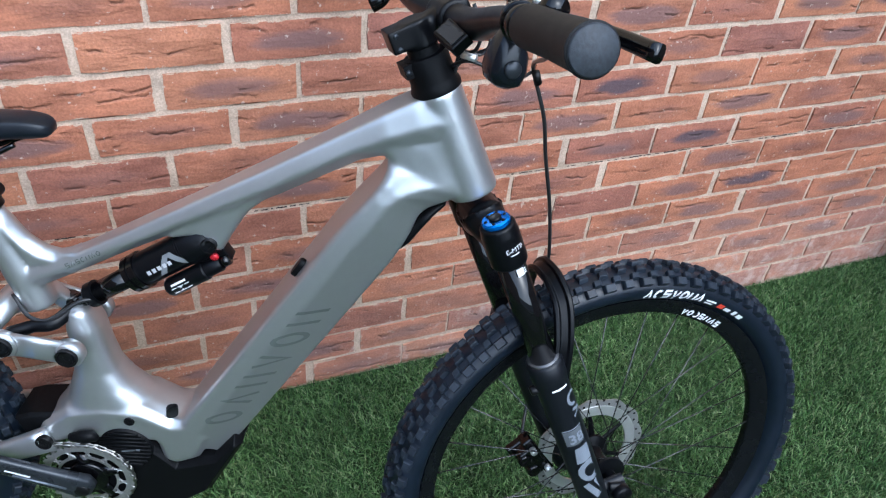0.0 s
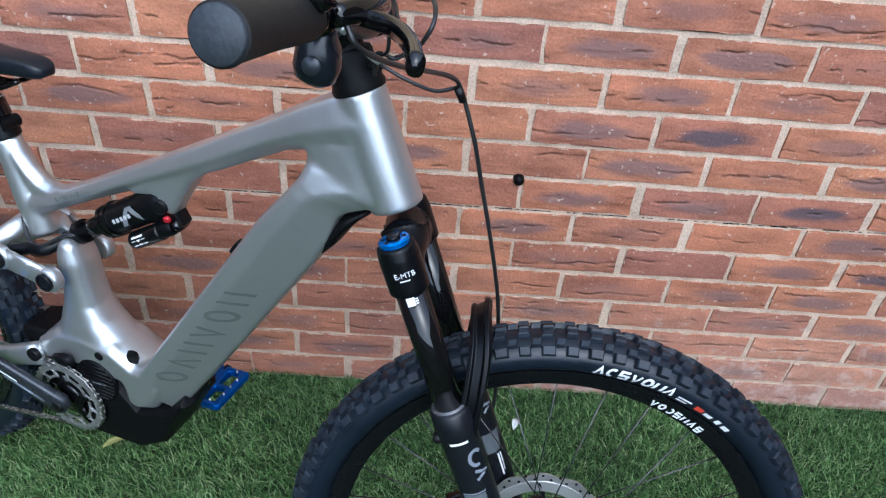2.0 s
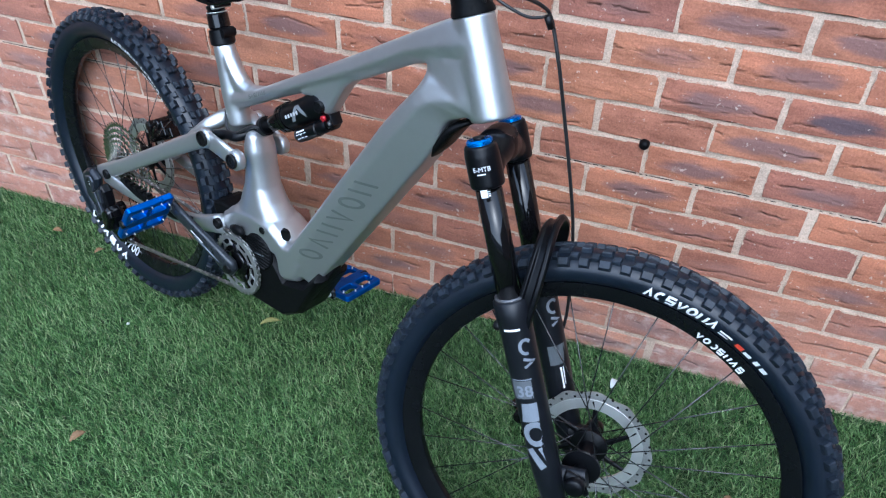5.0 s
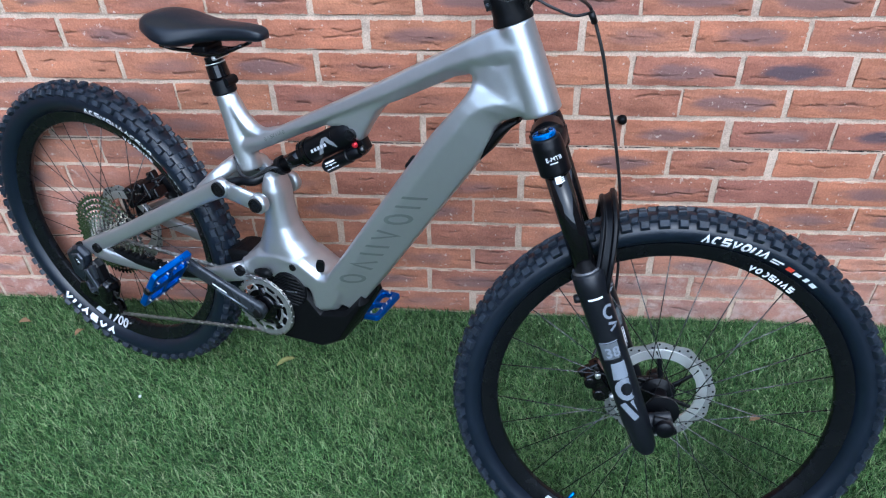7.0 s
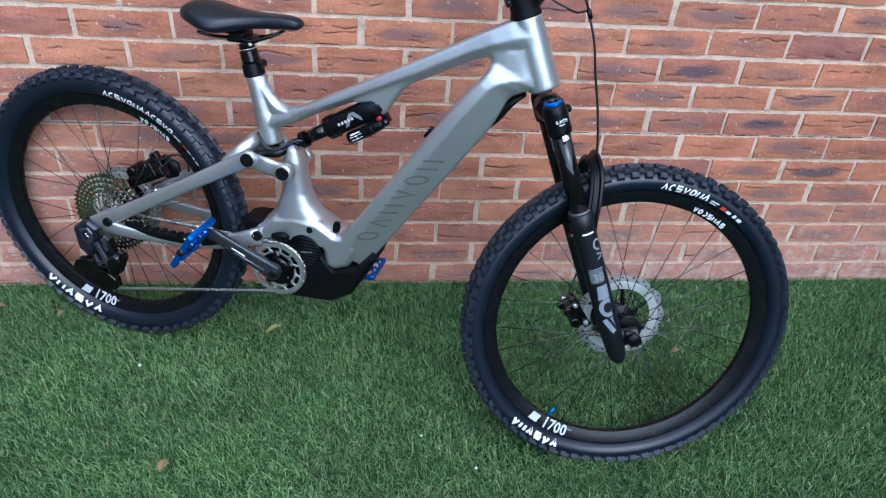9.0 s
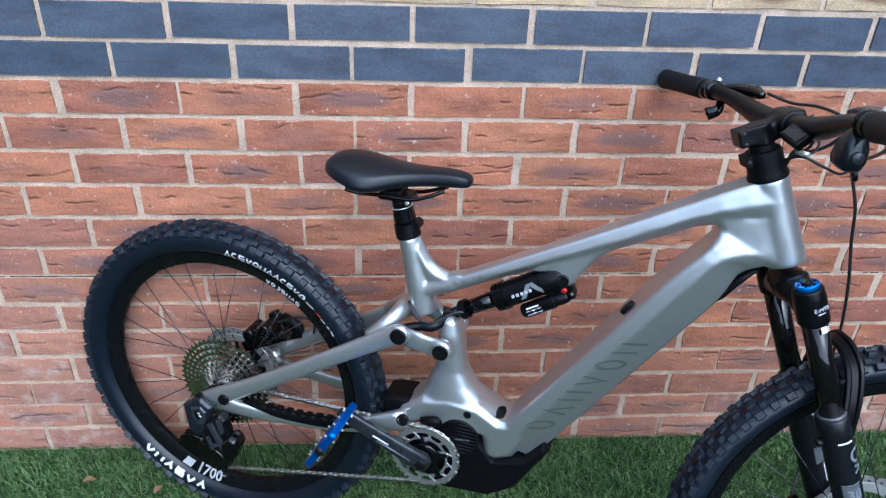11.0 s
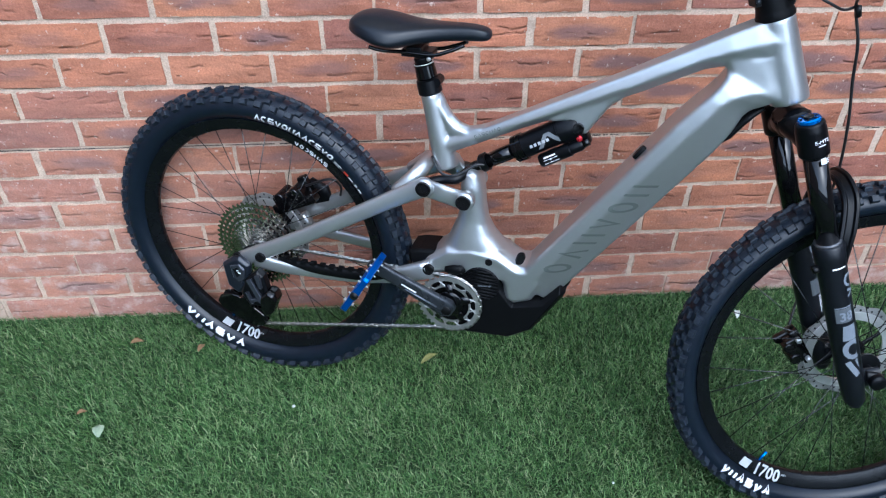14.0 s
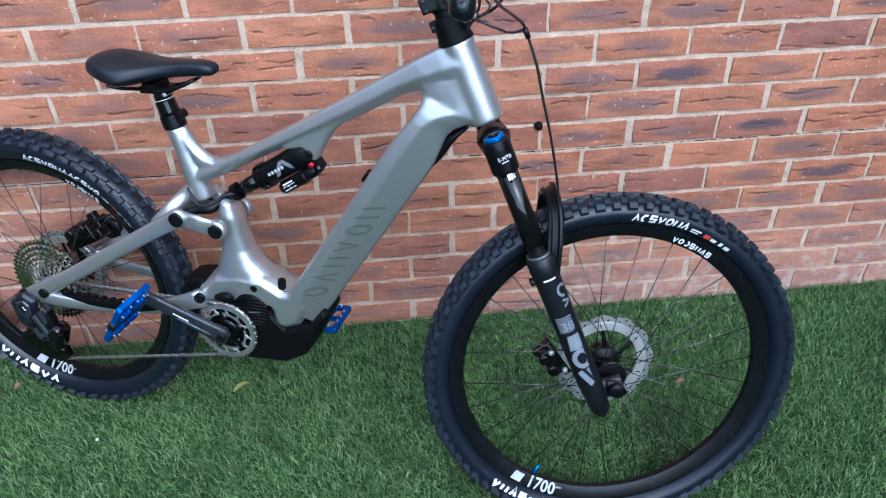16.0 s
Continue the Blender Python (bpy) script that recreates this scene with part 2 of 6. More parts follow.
def grass_mat(name, dark, mid, light, island):
    m = bpy.data.materials.new(name)
    m.use_nodes = True
    n, l = m.node_tree.nodes, m.node_tree.links
    b = n["Principled BSDF"]
    b.inputs["Roughness"].default_value, b.inputs["Specular IOR Level"].default_value = 0.5, 0.22
    r = n.new("ShaderNodeValToRGB")
    for _ in range(2):
        r.color_ramp.elements.new(0.5)
    for e, (p, c) in zip(r.color_ramp.elements, ((0.0, dark), (0.45, mid), (0.85, light), (1.0, (0.3, 0.34, 0.18)))):
        e.position, e.color = p, (*c, 1)
    co = n.new("ShaderNodeTexCoord")
    if island:
        g = n.new("ShaderNodeNewGeometry")
        l.new(g.outputs["Random Per Island"], r.inputs[0])
    else:
        f = n.new("ShaderNodeTexNoise")
        f.inputs["Scale"].default_value, f.inputs["Detail"].default_value = 180, 6
        l.new(co.outputs["Object"], f.inputs["Vector"])
        l.new(f.outputs["Fac"], r.inputs[0])
    big = n.new("ShaderNodeTexNoise")
    big.inputs["Scale"].default_value, big.inputs["Detail"].default_value = 3.5, 4
    l.new(co.outputs["Object"], big.inputs["Vector"])
    mr = n.new("ShaderNodeMapRange")
    mr.inputs["From Min"].default_value, mr.inputs["From Max"].default_value = 0.3, 0.7
    mr.inputs["To Min"].default_value, mr.inputs["To Max"].default_value = 0.8, 1.2
    l.new(big.outputs["Fac"], mr.inputs["Value"])
    hs = n.new("ShaderNodeHueSaturation")
    l.new(mr.outputs[0], hs.inputs["Value"]), l.new(r.outputs[0], hs.inputs["Color"])
    l.new(hs.outputs[0], b.inputs["Base Color"])
    return m


BLADE = grass_mat("turf_blade", (0.017, 0.049, 0.0125), (0.072, 0.15, 0.041), (0.2, 0.31, 0.118), True)
TURF = grass_mat("turf_backing", (0.008, 0.018, 0.008), (0.017, 0.036, 0.013), (0.04, 0.065, 0.025), False)


# ---- builders ----
def part(name, bm, material, parent=None, label="", smooth=True, m=None):
    me = bpy.data.meshes.new(name)
    bm.normal_update()
    bm.to_mesh(me)
    bm.free()
    me.materials.append(material)
    if smooth:
        me.shade_smooth()
    ob = new(name, me)
    if parent:
        ob.parent = parent
    if m is not None:
        ob.matrix_basis = m
    if label:
        ob["label"] = label
    return ob


def sharp(ob, angle=35):
    """Smooth shading that keeps edges over that angle."""
    ob.data.set_sharp_from_angle(angle=radians(angle))
    return ob


def bevelled(ob, width=0.002, segments=2):
    md = ob.modifiers.new("bevel", "BEVEL")
    md.width, md.segments, md.limit_method, md.angle_limit = width, segments, "ANGLE", radians(35)
    md.harden_normals = True
    return ob


def rings(bm, loops, cap=True):
    """Skin closed loops of equal count."""
    vs = [[bm.verts.new(p) for p in loop] for loop in loops]
    n = len(vs[0])
    pairs = zip(vs, vs[1:])
    for a, b in pairs:
        for i in range(n):
            bm.faces.new((a[i], a[(i + 1) % n], b[(i + 1) % n], b[i]))
    if cap:
        bm.faces.new(vs[0][::-1]), bm.faces.new(vs[-1])
    return vs


def spline(points, k=6):
    """A Catmull-Rom curve through points."""
    p = [Vector(q) for q in points]
    p = [2 * p[0] - p[1], *p, 2 * p[-1] - p[-2]]
    out = []
    for i in range(1, len(p) - 2):
        for j in range(k):
            t = j / k
            out.append(0.5 * (2 * p[i] + (p[i + 1] - p[i - 1]) * t + (2 * p[i - 1] - 5 * p[i] + 4 * p[i + 1] - p[i + 2]) * t * t
                              + (3 * p[i] - p[i - 1] - 3 * p[i + 1] + p[i + 2]) * t ** 3))
    return out + [p[-2]]


def tube(bm, points, radius, n=12, flat=1.0, up=(0, 1, 0), cap=True, power=2.0):
    """A round or flattened tube along points; radius: one number or one per point; flat: width along up over the other."""
    pts = [Vector(q) for q in points]
    rad = list(radius) if isinstance(radius, (list, tuple)) else [radius] * len(pts)
    if len(rad) != len(pts):
        rad = list(np.interp(np.linspace(0, 1, len(pts)), np.linspace(0, 1, len(rad)), rad))
    loops, side = [], Vector(up)
    for i, p in enumerate(pts):
        t = (pts[min(i + 1, len(pts) - 1)] - pts[max(i - 1, 0)]).normalized()
        u = side - t * side.dot(t)
        u = u.normalized() if u.length > 1e-4 else t.orthogonal().normalized()
        v = t.cross(u)
        side = u
        loop = []
        for j in range(n):
            a = 2 * math.pi * j / n
            c, s = math.cos(a), math.sin(a)
            c, s = math.copysign(abs(c) ** (2 / power), c), math.copysign(abs(s) ** (2 / power), s)
            loop.append(p + u * (c * rad[i] * flat) + v * (s * rad[i]))
        loops.append(loop)
    rings(bm, loops, cap=cap)
    return bm


def lathe(bm, profile, axis="y", n=48, centre=(0, 0, 0), arc=1.0):
    """Revolve (radius, along) pairs round an axis through centre."""
    c = Vector(centre)
    steps = n if arc >= 1 else n + 1
    loops = []
    for r, h in profile:
        loop = []
        for j in range(steps):
            a = 2 * math.pi * arc * j / n
            x, z = r * math.cos(a), r * math.sin(a)
            loop.append(c + Vector({"y": (x, h, z), "z": (x, z, h), "x": (h, x, z)}[axis]))
        loops.append([bm.verts.new(q) for q in loop])
    for a, b in zip(loops, loops[1:]):
        for i in range(n):
            k = (i + 1) % steps
            bm.faces.new((a[i], a[k], b[k], b[i]))
    return bm


def disc(bm, r, y0, y1, centre=(0, 0, 0), n=32, edge=0.001):
    """A solid round plate with softened rims, its axis along y."""
    e = edge if y1 > y0 else -edge
    return lathe(bm, [(0.0001, y0), (r - edge, y0), (r, y0 + e), (r, y1 - e), (r - edge, y1), (0.0001, y1)], "y", n, centre)


def slab(bm, poly, y0, y1, inset=0.0, edge=0.0):
    """A plate from an outline in x and z, between two y, whose two faces are inset over a depth of edge."""
    pts = [Vector((x, z)) for x, z in poly]
    area = sum(a.x * b.y - b.x * a.y for a, b in zip(pts, pts[1:] + pts[:1]))
    if area < 0:
        pts.reverse()
    n = len(pts)

    def shrunk(d):
        out = []
        for i, p in enumerate(pts):
            a, b = (p - pts[i - 1]).normalized(), (pts[(i + 1) % n] - p).normalized()
            na, nb = Vector((-a.y, a.x)), Vector((-b.y, b.x))
            k = na + nb
            out.append(p + k * (d / max(0.5, 1 + na.dot(nb))))
        return out

    layers = [(y0, inset), (y0 + edge, 0), (y1 - edge, 0), (y1, inset)] if inset else [(y0, 0), (y1, 0)]
    rings(bm, [[(q.x, y, q.y) for q in shrunk(d)] for y, d in layers])
    bmesh.ops.recalc_face_normals(bm, faces=bm.faces)
    return bm


def box(bm, size, m=Matrix()):
    g = bmesh.ops.create_cube(bm, size=1, matrix=m @ Matrix.Diagonal((*size, 1)))
    return g["verts"]


def fused(ob, voxel=0.0035, passes=8, factor=0.5):
    """Grow the overlapping solids of one mesh together, with soft fillets."""
    md = ob.modifiers.new("fuse", "REMESH")
    md.mode, md.voxel_size, md.use_smooth_shade = "VOXEL", voxel, True
    sm = ob.modifiers.new("soften", "SMOOTH")
    sm.factor, sm.iterations = factor, passes
    return ob


# ---- the place ----
COURSE, BRICKL, JOINT0 = 0.075, 0.225, 0.50
PLINTH = -0.03


def quad_sheet(name, corners, material):
    bm = bmesh.new()
    bm.faces.new([bm.verts.new(c) for c in corners])
    return part(name, bm, material, smooth=False)


ground = quad_sheet("ground", [(-400, -400, PLINTH), (400, -400, PLINTH), (400, 400, PLINTH), (-400, 400, PLINTH)], TURF)
tagged(ground, "dark green artificial turf laid flat up to the wall", "ground", kind="structure")


# ---- plain unseen walls added beside and behind to close the place and shape its light ----
def unseen_wall(name, size, centre, material=None, label="plain pale unseen wall added to close the place for reflections"):
    bm = bmesh.new()
    box(bm, size, Matrix.Translation(centre))
    return tagged(part(name, bm, material or RENDERED, smooth=False), label, "wall", kind="structure")


RENDERED = mat("unseen_wall", (0.5, 0.48, 0.44), 0.8, 0, 0.4, 90, 0.2)
# added out of view, pale so that the bike's sides reflect something bright
unseen_wall("unseen_south", (30.0, 0.2, 2.2), (-1.0, -11.0, 1.07))
# added out of view on both sides to block sky and dim the ends
EASTMAT = mat("unseen_wall_brown", (0.16, 0.11, 0.085), 0.8, 0, 0.4, 90, 0.2)
unseen_wall("unseen_east", (0.2, 4.0, 2.6), (2.4, -2.02, 1.27), EASTMAT, "plain brown unseen wall added to dim the right side")
unseen_wall("unseen_west", (0.2, 5.0, 2.6), (-3.5, -2.52, 1.27), EASTMAT, "plain brown unseen wall added to dim the left side")


# ---- the bicycle ----
bike = new("electric_mountain_bike")
tagged(bike, "silver full-suspension electric mountain bike leaning on the brick wall", "bicycle")
bike.matrix_world = Matrix.Translation((-1.175, -0.143, 0.336)) @ Matrix.Rotation(radians(-20.9), 4, "Z") @ Matrix.Rotation(radians(-6.6), 4, "X")
# the steered parts: z runs up the steering axis from the head tube's lower end
HEAD = Vector((1.013, 0, 0.492))
STEER = Matrix.Translation(HEAD) @ Matrix.Rotation(radians(-23.4), 4, "Y") @ Matrix.Rotation(radians(18.5), 4, "Z")


def profile(points, y):
    return [(x, y, z) for x, z in points]


def section(c, tangent, shape):
    """A cross-section outline (across, up) set square to a tangent in the bike's plane."""
    t = Vector((tangent[0], 0, tangent[1])).normalized()
    up = Vector((-t.z, 0, t.x))
    if up.z < 0:
        up = -up
    return [Vector((c[0], 0, c[1])) + Vector((0, a, 0)) + up * b for a, b in shape]


def rounded(a, b, p=3.0, n=28):
    out = []
    for j in range(n):
        w = 2 * math.pi * j / n
        c, s = math.cos(w), math.sin(w)
        out.append((a * math.copysign(abs(c) ** (2 / p), c), b * math.copysign(abs(s) ** (2 / p), s)))
    return out


def faceted(a, b, top=0.55, shoulder=0.15, low=0.7, hip=-0.55):
    """A tube with flat sides, a wide chamfer above and a small one below."""
    return [(a, hip * b), (a, shoulder * b), (a * top, b), (-a * top, b), (-a, shoulder * b), (-a, hip * b), (-a * low, -b), (a * low, -b)]


def loft(bm, stations):
    """Stations: (x, z, outline)."""
    loops = []
    for i, (x, z, shape) in enumerate(stations):
        a, b = stations[max(i - 1, 0)], stations[min(i + 1, len(stations) - 1)]
        loops.append(section((x, z), (b[0] - a[0], b[1] - a[1]), shape))
    rings(bm, loops)
    return bm


def band(bm, stations):
    """Stations: upper and lower point in x and z, half width, top width, then shoulder, side crease and bottom width as shares."""
    loops = []
    for st in stations:
        top, low, a, crown, full, shoulder = st[0], st[1], st[2], st[3], st[4], st[5]
        if len(st) == 8:
            rows = ((1.0, crown * 0.8), (1 - (1 - shoulder) * 0.3, (crown + full) * 0.48), (shoulder, full * 0.985), (st[7], 1.0), (0.0, st[6]))
        else:
            rows = ((1.0, crown), (full, 0.84), (shoulder, 1.0), (0.0, st[6]))
        right = [(h, -a * k) for h, k in rows]
        loops.append([(low[0] + (top[0] - low[0]) * h, y, low[1] + (top[1] - low[1]) * h) for h, y in right + [(h, -y) for h, y in reversed(right)]])
    rings(bm, loops)
    bmesh.ops.recalc_face_normals(bm, faces=bm.faces)
    return bm


bm = bmesh.new()
# head tube
ax = Vector((0.397, 0, -0.918))
tube(bm, [Vector((0.956, 0, 0.624)), Vector((0.975, 0, 0.58)), Vector((0.995, 0, 0.533)), HEAD + ax * 0.001], [0.0293, 0.0305, 0.0318, 0.0325], 32)
# top tube: ridge, underside, half width, then widths and heights of its shoulder, side crease and underside
band(bm, [((0.425, 0.330), (0.436, 0.298), 0.021, 0.7, 0.85, 0.5, 0.6), ((0.475, 0.348), (0.488, 0.325), 0.0215, 0.74, 0.85, 0.5, 0.5),
          ((0.550, 0.3905), (0.563, 0.366), 0.022, 0.76, 0.85, 0.48, 0.45), ((0.650, 0.4475), (0.666, 0.418), 0.024, 0.76, 0.85, 0.45, 0.4),
          ((0.750, 0.5055), (0.769, 0.470), 0.027, 0.76, 0.85, 0.45, 0.4), ((0.850, 0.5655), (0.870, 0.528), 0.030, 0.76, 0.85, 0.46, 0.45),
          ((0.895, 0.593), (0.912, 0.543), 0.0328, 0.74, 0.86, 0.47, 0.6), ((0.930, 0.613), (0.950, 0.552), 0.033, 0.74, 0.86, 0.48, 0.75), ((0.952, 0.622), (0.972, 0.558), 0.0318, 0.76, 0.86, 0.49, 0.82), ((0.970, 0.627), (0.994, 0.562), 0.0288, 0.82, 0.88, 0.49, 0.9)])
# down tube, turning level under the head
axis, across = Vector((0.539, 0.842)), Vector((-0.842, 0.539))
run = [(Vector((0.793, 0.272)) + axis * u, w) for u, w in ((-0.292, 0.044), (-0.24, 0.0465), (-0.1, 0.048), (0.05, 0.048), (0.12, 0.0472), (0.16, 0.0462))]
band(bm, [((p + across * 0.047)[:], (p - across * 0.040)[:], w, 1.0, 0.98, 0.80, 0.54, 0.68) for p, w in run] +
     [((0.862, 0.462), (0.934, 0.424), 0.0448, 1.0, 0.98, 0.80, 0.56, 0.66), ((0.884, 0.490), (0.946, 0.462), 0.0428, 1.0, 0.98, 0.80, 0.62, 0.64),
      # then fanning round the inner corner into the web behind the head
      ((0.897, 0.509), (0.957, 0.474), 0.0402, 1.0, 0.97, 0.76, 0.65, 0.56), ((0.9035, 0.525), (0.985, 0.488), 0.0362, 0.98, 0.96, 0.68, 0.74, 0.44),
      ((0.902, 0.538), (1.006, 0.497), 0.0328, 0.84, 0.97, 0.6, 0.9, 0.3), ((0.893, 0.550), (0.996, 0.520), 0.0312, 0.86, 0.98, 0.6, 0.95, 0.3), ((0.884, 0.562), (0.980, 0.556), 0.0296, 0.84, 0.98, 0.6, 0.95, 0.3)])
# flat cheeks that run flush into the head tube
slab(bm, [(0.912, 0.535), (0.920, 0.552), (0.950, 0.564), (0.972, 0.568), (1.003, 0.498), (0.985, 0.494), (0.925, 0.508)], -0.0292, 0.0292, 0.003, 0.002)
# seat tube and its fillet into the top tube
tube(bm, [(0.389, 0, 0.412), (0.400, 0, 0.375), (0.414, 0, 0.32), (0.430, 0, 0.262)], [0.0205, 0.0215, 0.024, 0.0235], 28)
slab(bm, [(0.40, 0.39), (0.412, 0.414), (0.424, 0.392), (0.436, 0.374), (0.452, 0.361), (0.470, 0.356), (0.50, 0.365), (0.47, 0.335), (0.43, 0.33)], -0.017, 0.017, 0.009, 0.013)
# shock mount under the top tube
slab(bm, [(0.62, 0.395), (0.652, 0.400), (0.680, 0.380), (0.692, 0.380), (0.706, 0.406), (0.728, 0.442), (0.762, 0.472), (0.785, 0.488), (0.77, 0.505), (0.68, 0.45)], -0.0185, 0.0185, 0.005, 0.006)
# wall beside the shock
slab(bm, [(0.405, 0.285), (0.445, 0.285), (0.48, 0.235), (0.455, 0.235)], 0.012, 0.03)
# pillar over the motor: height, rear and front edge, half width
loops = []
for z, x0, x1, a in ((0.272, 0.474, 0.490, 0.016), (0.264, 0.465, 0.500, 0.026), (0.235, 0.462, 0.510, 0.031), (0.195, 0.464, 0.515, 0.0315), (0.160, 0.460, 0.523, 0.033),
                     (0.132, 0.450, 0.540, 0.037), (0.106, 0.441, 0.566, 0.041), (0.086, 0.424, 0.610, 0.0440), (0.066, 0.405, 0.645, 0.0455), (0.045, 0.393, 0.655, 0.0455)):
    loops.append([((x0 + x1) / 2 + u * (x1 - x0) / 2, v * a, z) for u, v in rounded(1, 1, 2.7, 36)])
rings(bm, loops)
# lower body that arches over the motor
outline = [(0.445, 0.098), (0.50, 0.110), (0.560, 0.106), (0.600, 0.083), (0.636, 0.088), (0.66, 0.055), (0.635, 0.004), (0.60, -0.012),
           (0.578, -0.004), (0.572, 0.03), (0.555, 0.062), (0.52, 0.075), (0.486, 0.062), (0.455, 0.036), (0.40, 0.010), (0.385, 0.03), (0.405, 0.068)]
for deep, shrink, edge in ((0.0445, 0.012, 0.012), (0.039, 0.005, 0.01), (0.032, 0.001, 0.004)):
    slab(bm, outline, -deep, deep, shrink, edge)
frame_body = fused(part("frame_body", bm, SILVER, bike, "silver-grey metallic painted carbon frame"), 0.0022, 22)

# motor housing
bm = bmesh.new()
slab(bm, [(0.44, -0.01), (0.46, 0.05), (0.53, 0.07), (0.565, 0.03), (0.60, -0.008), (0.655, 0.008), (0.69, 0.055), (0.703, 0.04), (0.645, -0.07), (0.598, -0.103), (0.50, -0.112), (0.455, -0.085)],
     -0.044, 0.044, 0.008, 0.012)
motor = bevelled(part("motor_housing", bm, PLASTIC, bike, "matte black plastic motor housing", smooth=True), 0.004)
bm = bmesh.new()
disc(bm, 0.0405, -0.040, -0.0485, (0.528, 0, 0.029), 40, 0.003)
mc = sharp(part("motor_cap", bm, PLASTIC, bike, "round ribbed black motor cover"))
for k in range(9):
    h = -0.032 + k * 0.008
    w = math.sqrt(0.039 ** 2 - h * h)
    bm = bmesh.new()
    tube(bm, [(0.528 - w, -0.049, 0.029 + h), (0.528 + w, -0.049, 0.029 + h)], 0.0022, 6)
    part("rib", bm, PLASTIC, mc)


# wheels, with the axle along y
def wheel(name, radius, bead, blocks, m):
    w = new(name)
    w.parent, w.matrix_basis = bike, m
    crown, half = radius - 0.0075, 0.031
    mid = (crown + bead) / 2
    # casing
    prof = []
    for j in range(25):
        a = -0.86 * math.pi + 1.72 * math.pi * j / 24
        r, y = mid + (crown - mid) * math.cos(a), half * math.sin(a)
        prof.append((max(r, bead - 0.003), y))
    prof += [(bead - 0.006, 0.012), (bead - 0.006, -0.012), prof[0]]
    bm = bmesh.new()
    lathe(bm, prof, "y", 128)
    bmesh.ops.recalc_face_normals(bm, faces=bm.faces)
    tyre = part("tyre", bm, RUBBER, w, "black knobbly off-road tyre with white sidewall print")
    # tread
    vs, fs = [], []

    def knob(theta, a, length, width, height, skew=0.0):
        rr, yy = mid + (crown - mid) * math.cos(a), half * math.sin(a)
        nr, ny = math.cos(a) * half, math.sin(a) * (crown - mid)
        k = math.hypot(nr, ny)
        nr, ny = nr / k, ny / k
        base = len(vs)
        for lift, shrink in ((-0.003, 1.0), (height * 0.75, 0.9), (height, 0.74)):
            for su, sv in ((-1, -1), (1, -1), (1, 1), (-1, 1)):
                du, dv = su * length / 2 * shrink, sv * width / 2 * shrink
                r = rr + nr * lift - ny * dv
                y = yy + ny * lift + nr * dv
                th = theta + (du + skew * dv) / radius
                vs.append((r * math.cos(th), y, r * math.sin(th)))
        for q in (0, 4):
            for i in range(4):
                fs.append((base + q + i, base + q + (i + 1) % 4, base + q + 4 + (i + 1) % 4, base + q + 4 + i))
        fs.append((base + 8, base + 9, base + 10, base + 11))

    rnd = random.Random(5)
    for i in range(blocks):
        th = 2 * math.pi * i / blocks
        st = 2 * math.pi / blocks
        g = 1 + rnd.uniform(-0.04, 0.04)
        if i % 2:
            knob(th, 0.26, 0.0165 * g, 0.0105, 0.007, 0.25), knob(th, -0.26, 0.0165 * g, 0.0105, 0.007, -0.25)
        else:
            knob(th, 0.16, 0.0145 * g, 0.0095, 0.0073, 0.1), knob(th, -0.16, 0.0145 * g, 0.0095, 0.0073, -0.1)
        for s in (-1, 1):
            knob(th + st * 0.5, s * 0.66, 0.0135, 0.0105, 0.007, s * 0.2)
            knob(th, s * 1.0, 0.0195 if i % 2 else 0.0165, 0.0135, 0.0095)
    me = bpy.data.meshes.new("tread")
    me.from_pydata(vs, [], fs)
    me.materials.append(KNOB)
    t = new("tread", me)
    t.parent = w
    # rim
    bm = bmesh.new()
    e, d = bead + 0.002, 0.0285
    lathe(bm, [(e, -0.0175), (e, -0.0145), (e - 0.01, -0.013), (e - 0.01, 0.013), (e, 0.0145), (e, 0.0175), (e - 0.004, 0.0172), (e - d + 0.0015, 0.007), (e - d, 0.004),
               (e - d, -0.004), (e - d + 0.0015, -0.007), (e - 0.004, -0.0172), (e, -0.0175)], "y", 128)
    bmesh.ops.recalc_face_normals(bm, faces=bm.faces)
    sharp(part("rim", bm, RIMMAT, w, "black aluminium rim"), 30)
    # spokes
    hub_r, rim_r = 0.029, e - d + 0.001
    for i in range(28):
        s = 1 if i % 2 else -1
        k = i // 2
        a_rim = 2 * math.pi * (i + 0.5) / 28
        a_hub = 2 * math.pi * k / 14 + (0.95 if k % 2 else -0.95)
        p, q = Vector((hub_r * math.cos(a_hub), s * 0.028, hub_r * math.sin(a_hub))), Vector((rim_r * math.cos(a_rim), s * 0.003, rim_r * math.sin(a_rim)))
        bm = bmesh.new()
        tube(bm, [p, q], 0.00095, 6)
        part("spoke", bm, SPOKE, w)
    bm = bmesh.new()
    lathe(bm, [(0.0001, -0.05), (0.011, -0.05), (0.011, -0.034), (0.031, -0.031), (0.031, -0.026), (0.016, -0.02), (0.014, 0), (0.016, 0.02), (0.031, 0.026), (0.031, 0.031), (0.014, 0.035), (0.011, 0.05), (0.0001, 0.05)], "y", 32)
    bmesh.ops.recalc_face_normals(bm, faces=bm.faces)
    sharp(part("hub", bm, BLACK, w, "black hub shell"))
    return w


SPOKE = mat("black_spoke", (0.03, 0.03, 0.032), 0.18, 0.35, 0, 500, 0.1, spec=0.9)
rear_wheel = wheel("rear_wheel", 0.3635, 0.297, 64, Matrix())
AXLE_F = Vector((0.047, 0, -0.567))
front_wheel = wheel("front_wheel", 0.3725, 0.316, 76, STEER @ Matrix.Translation(AXLE_F) @ Matrix.Rotation(radians(23.4), 4, "Y"))


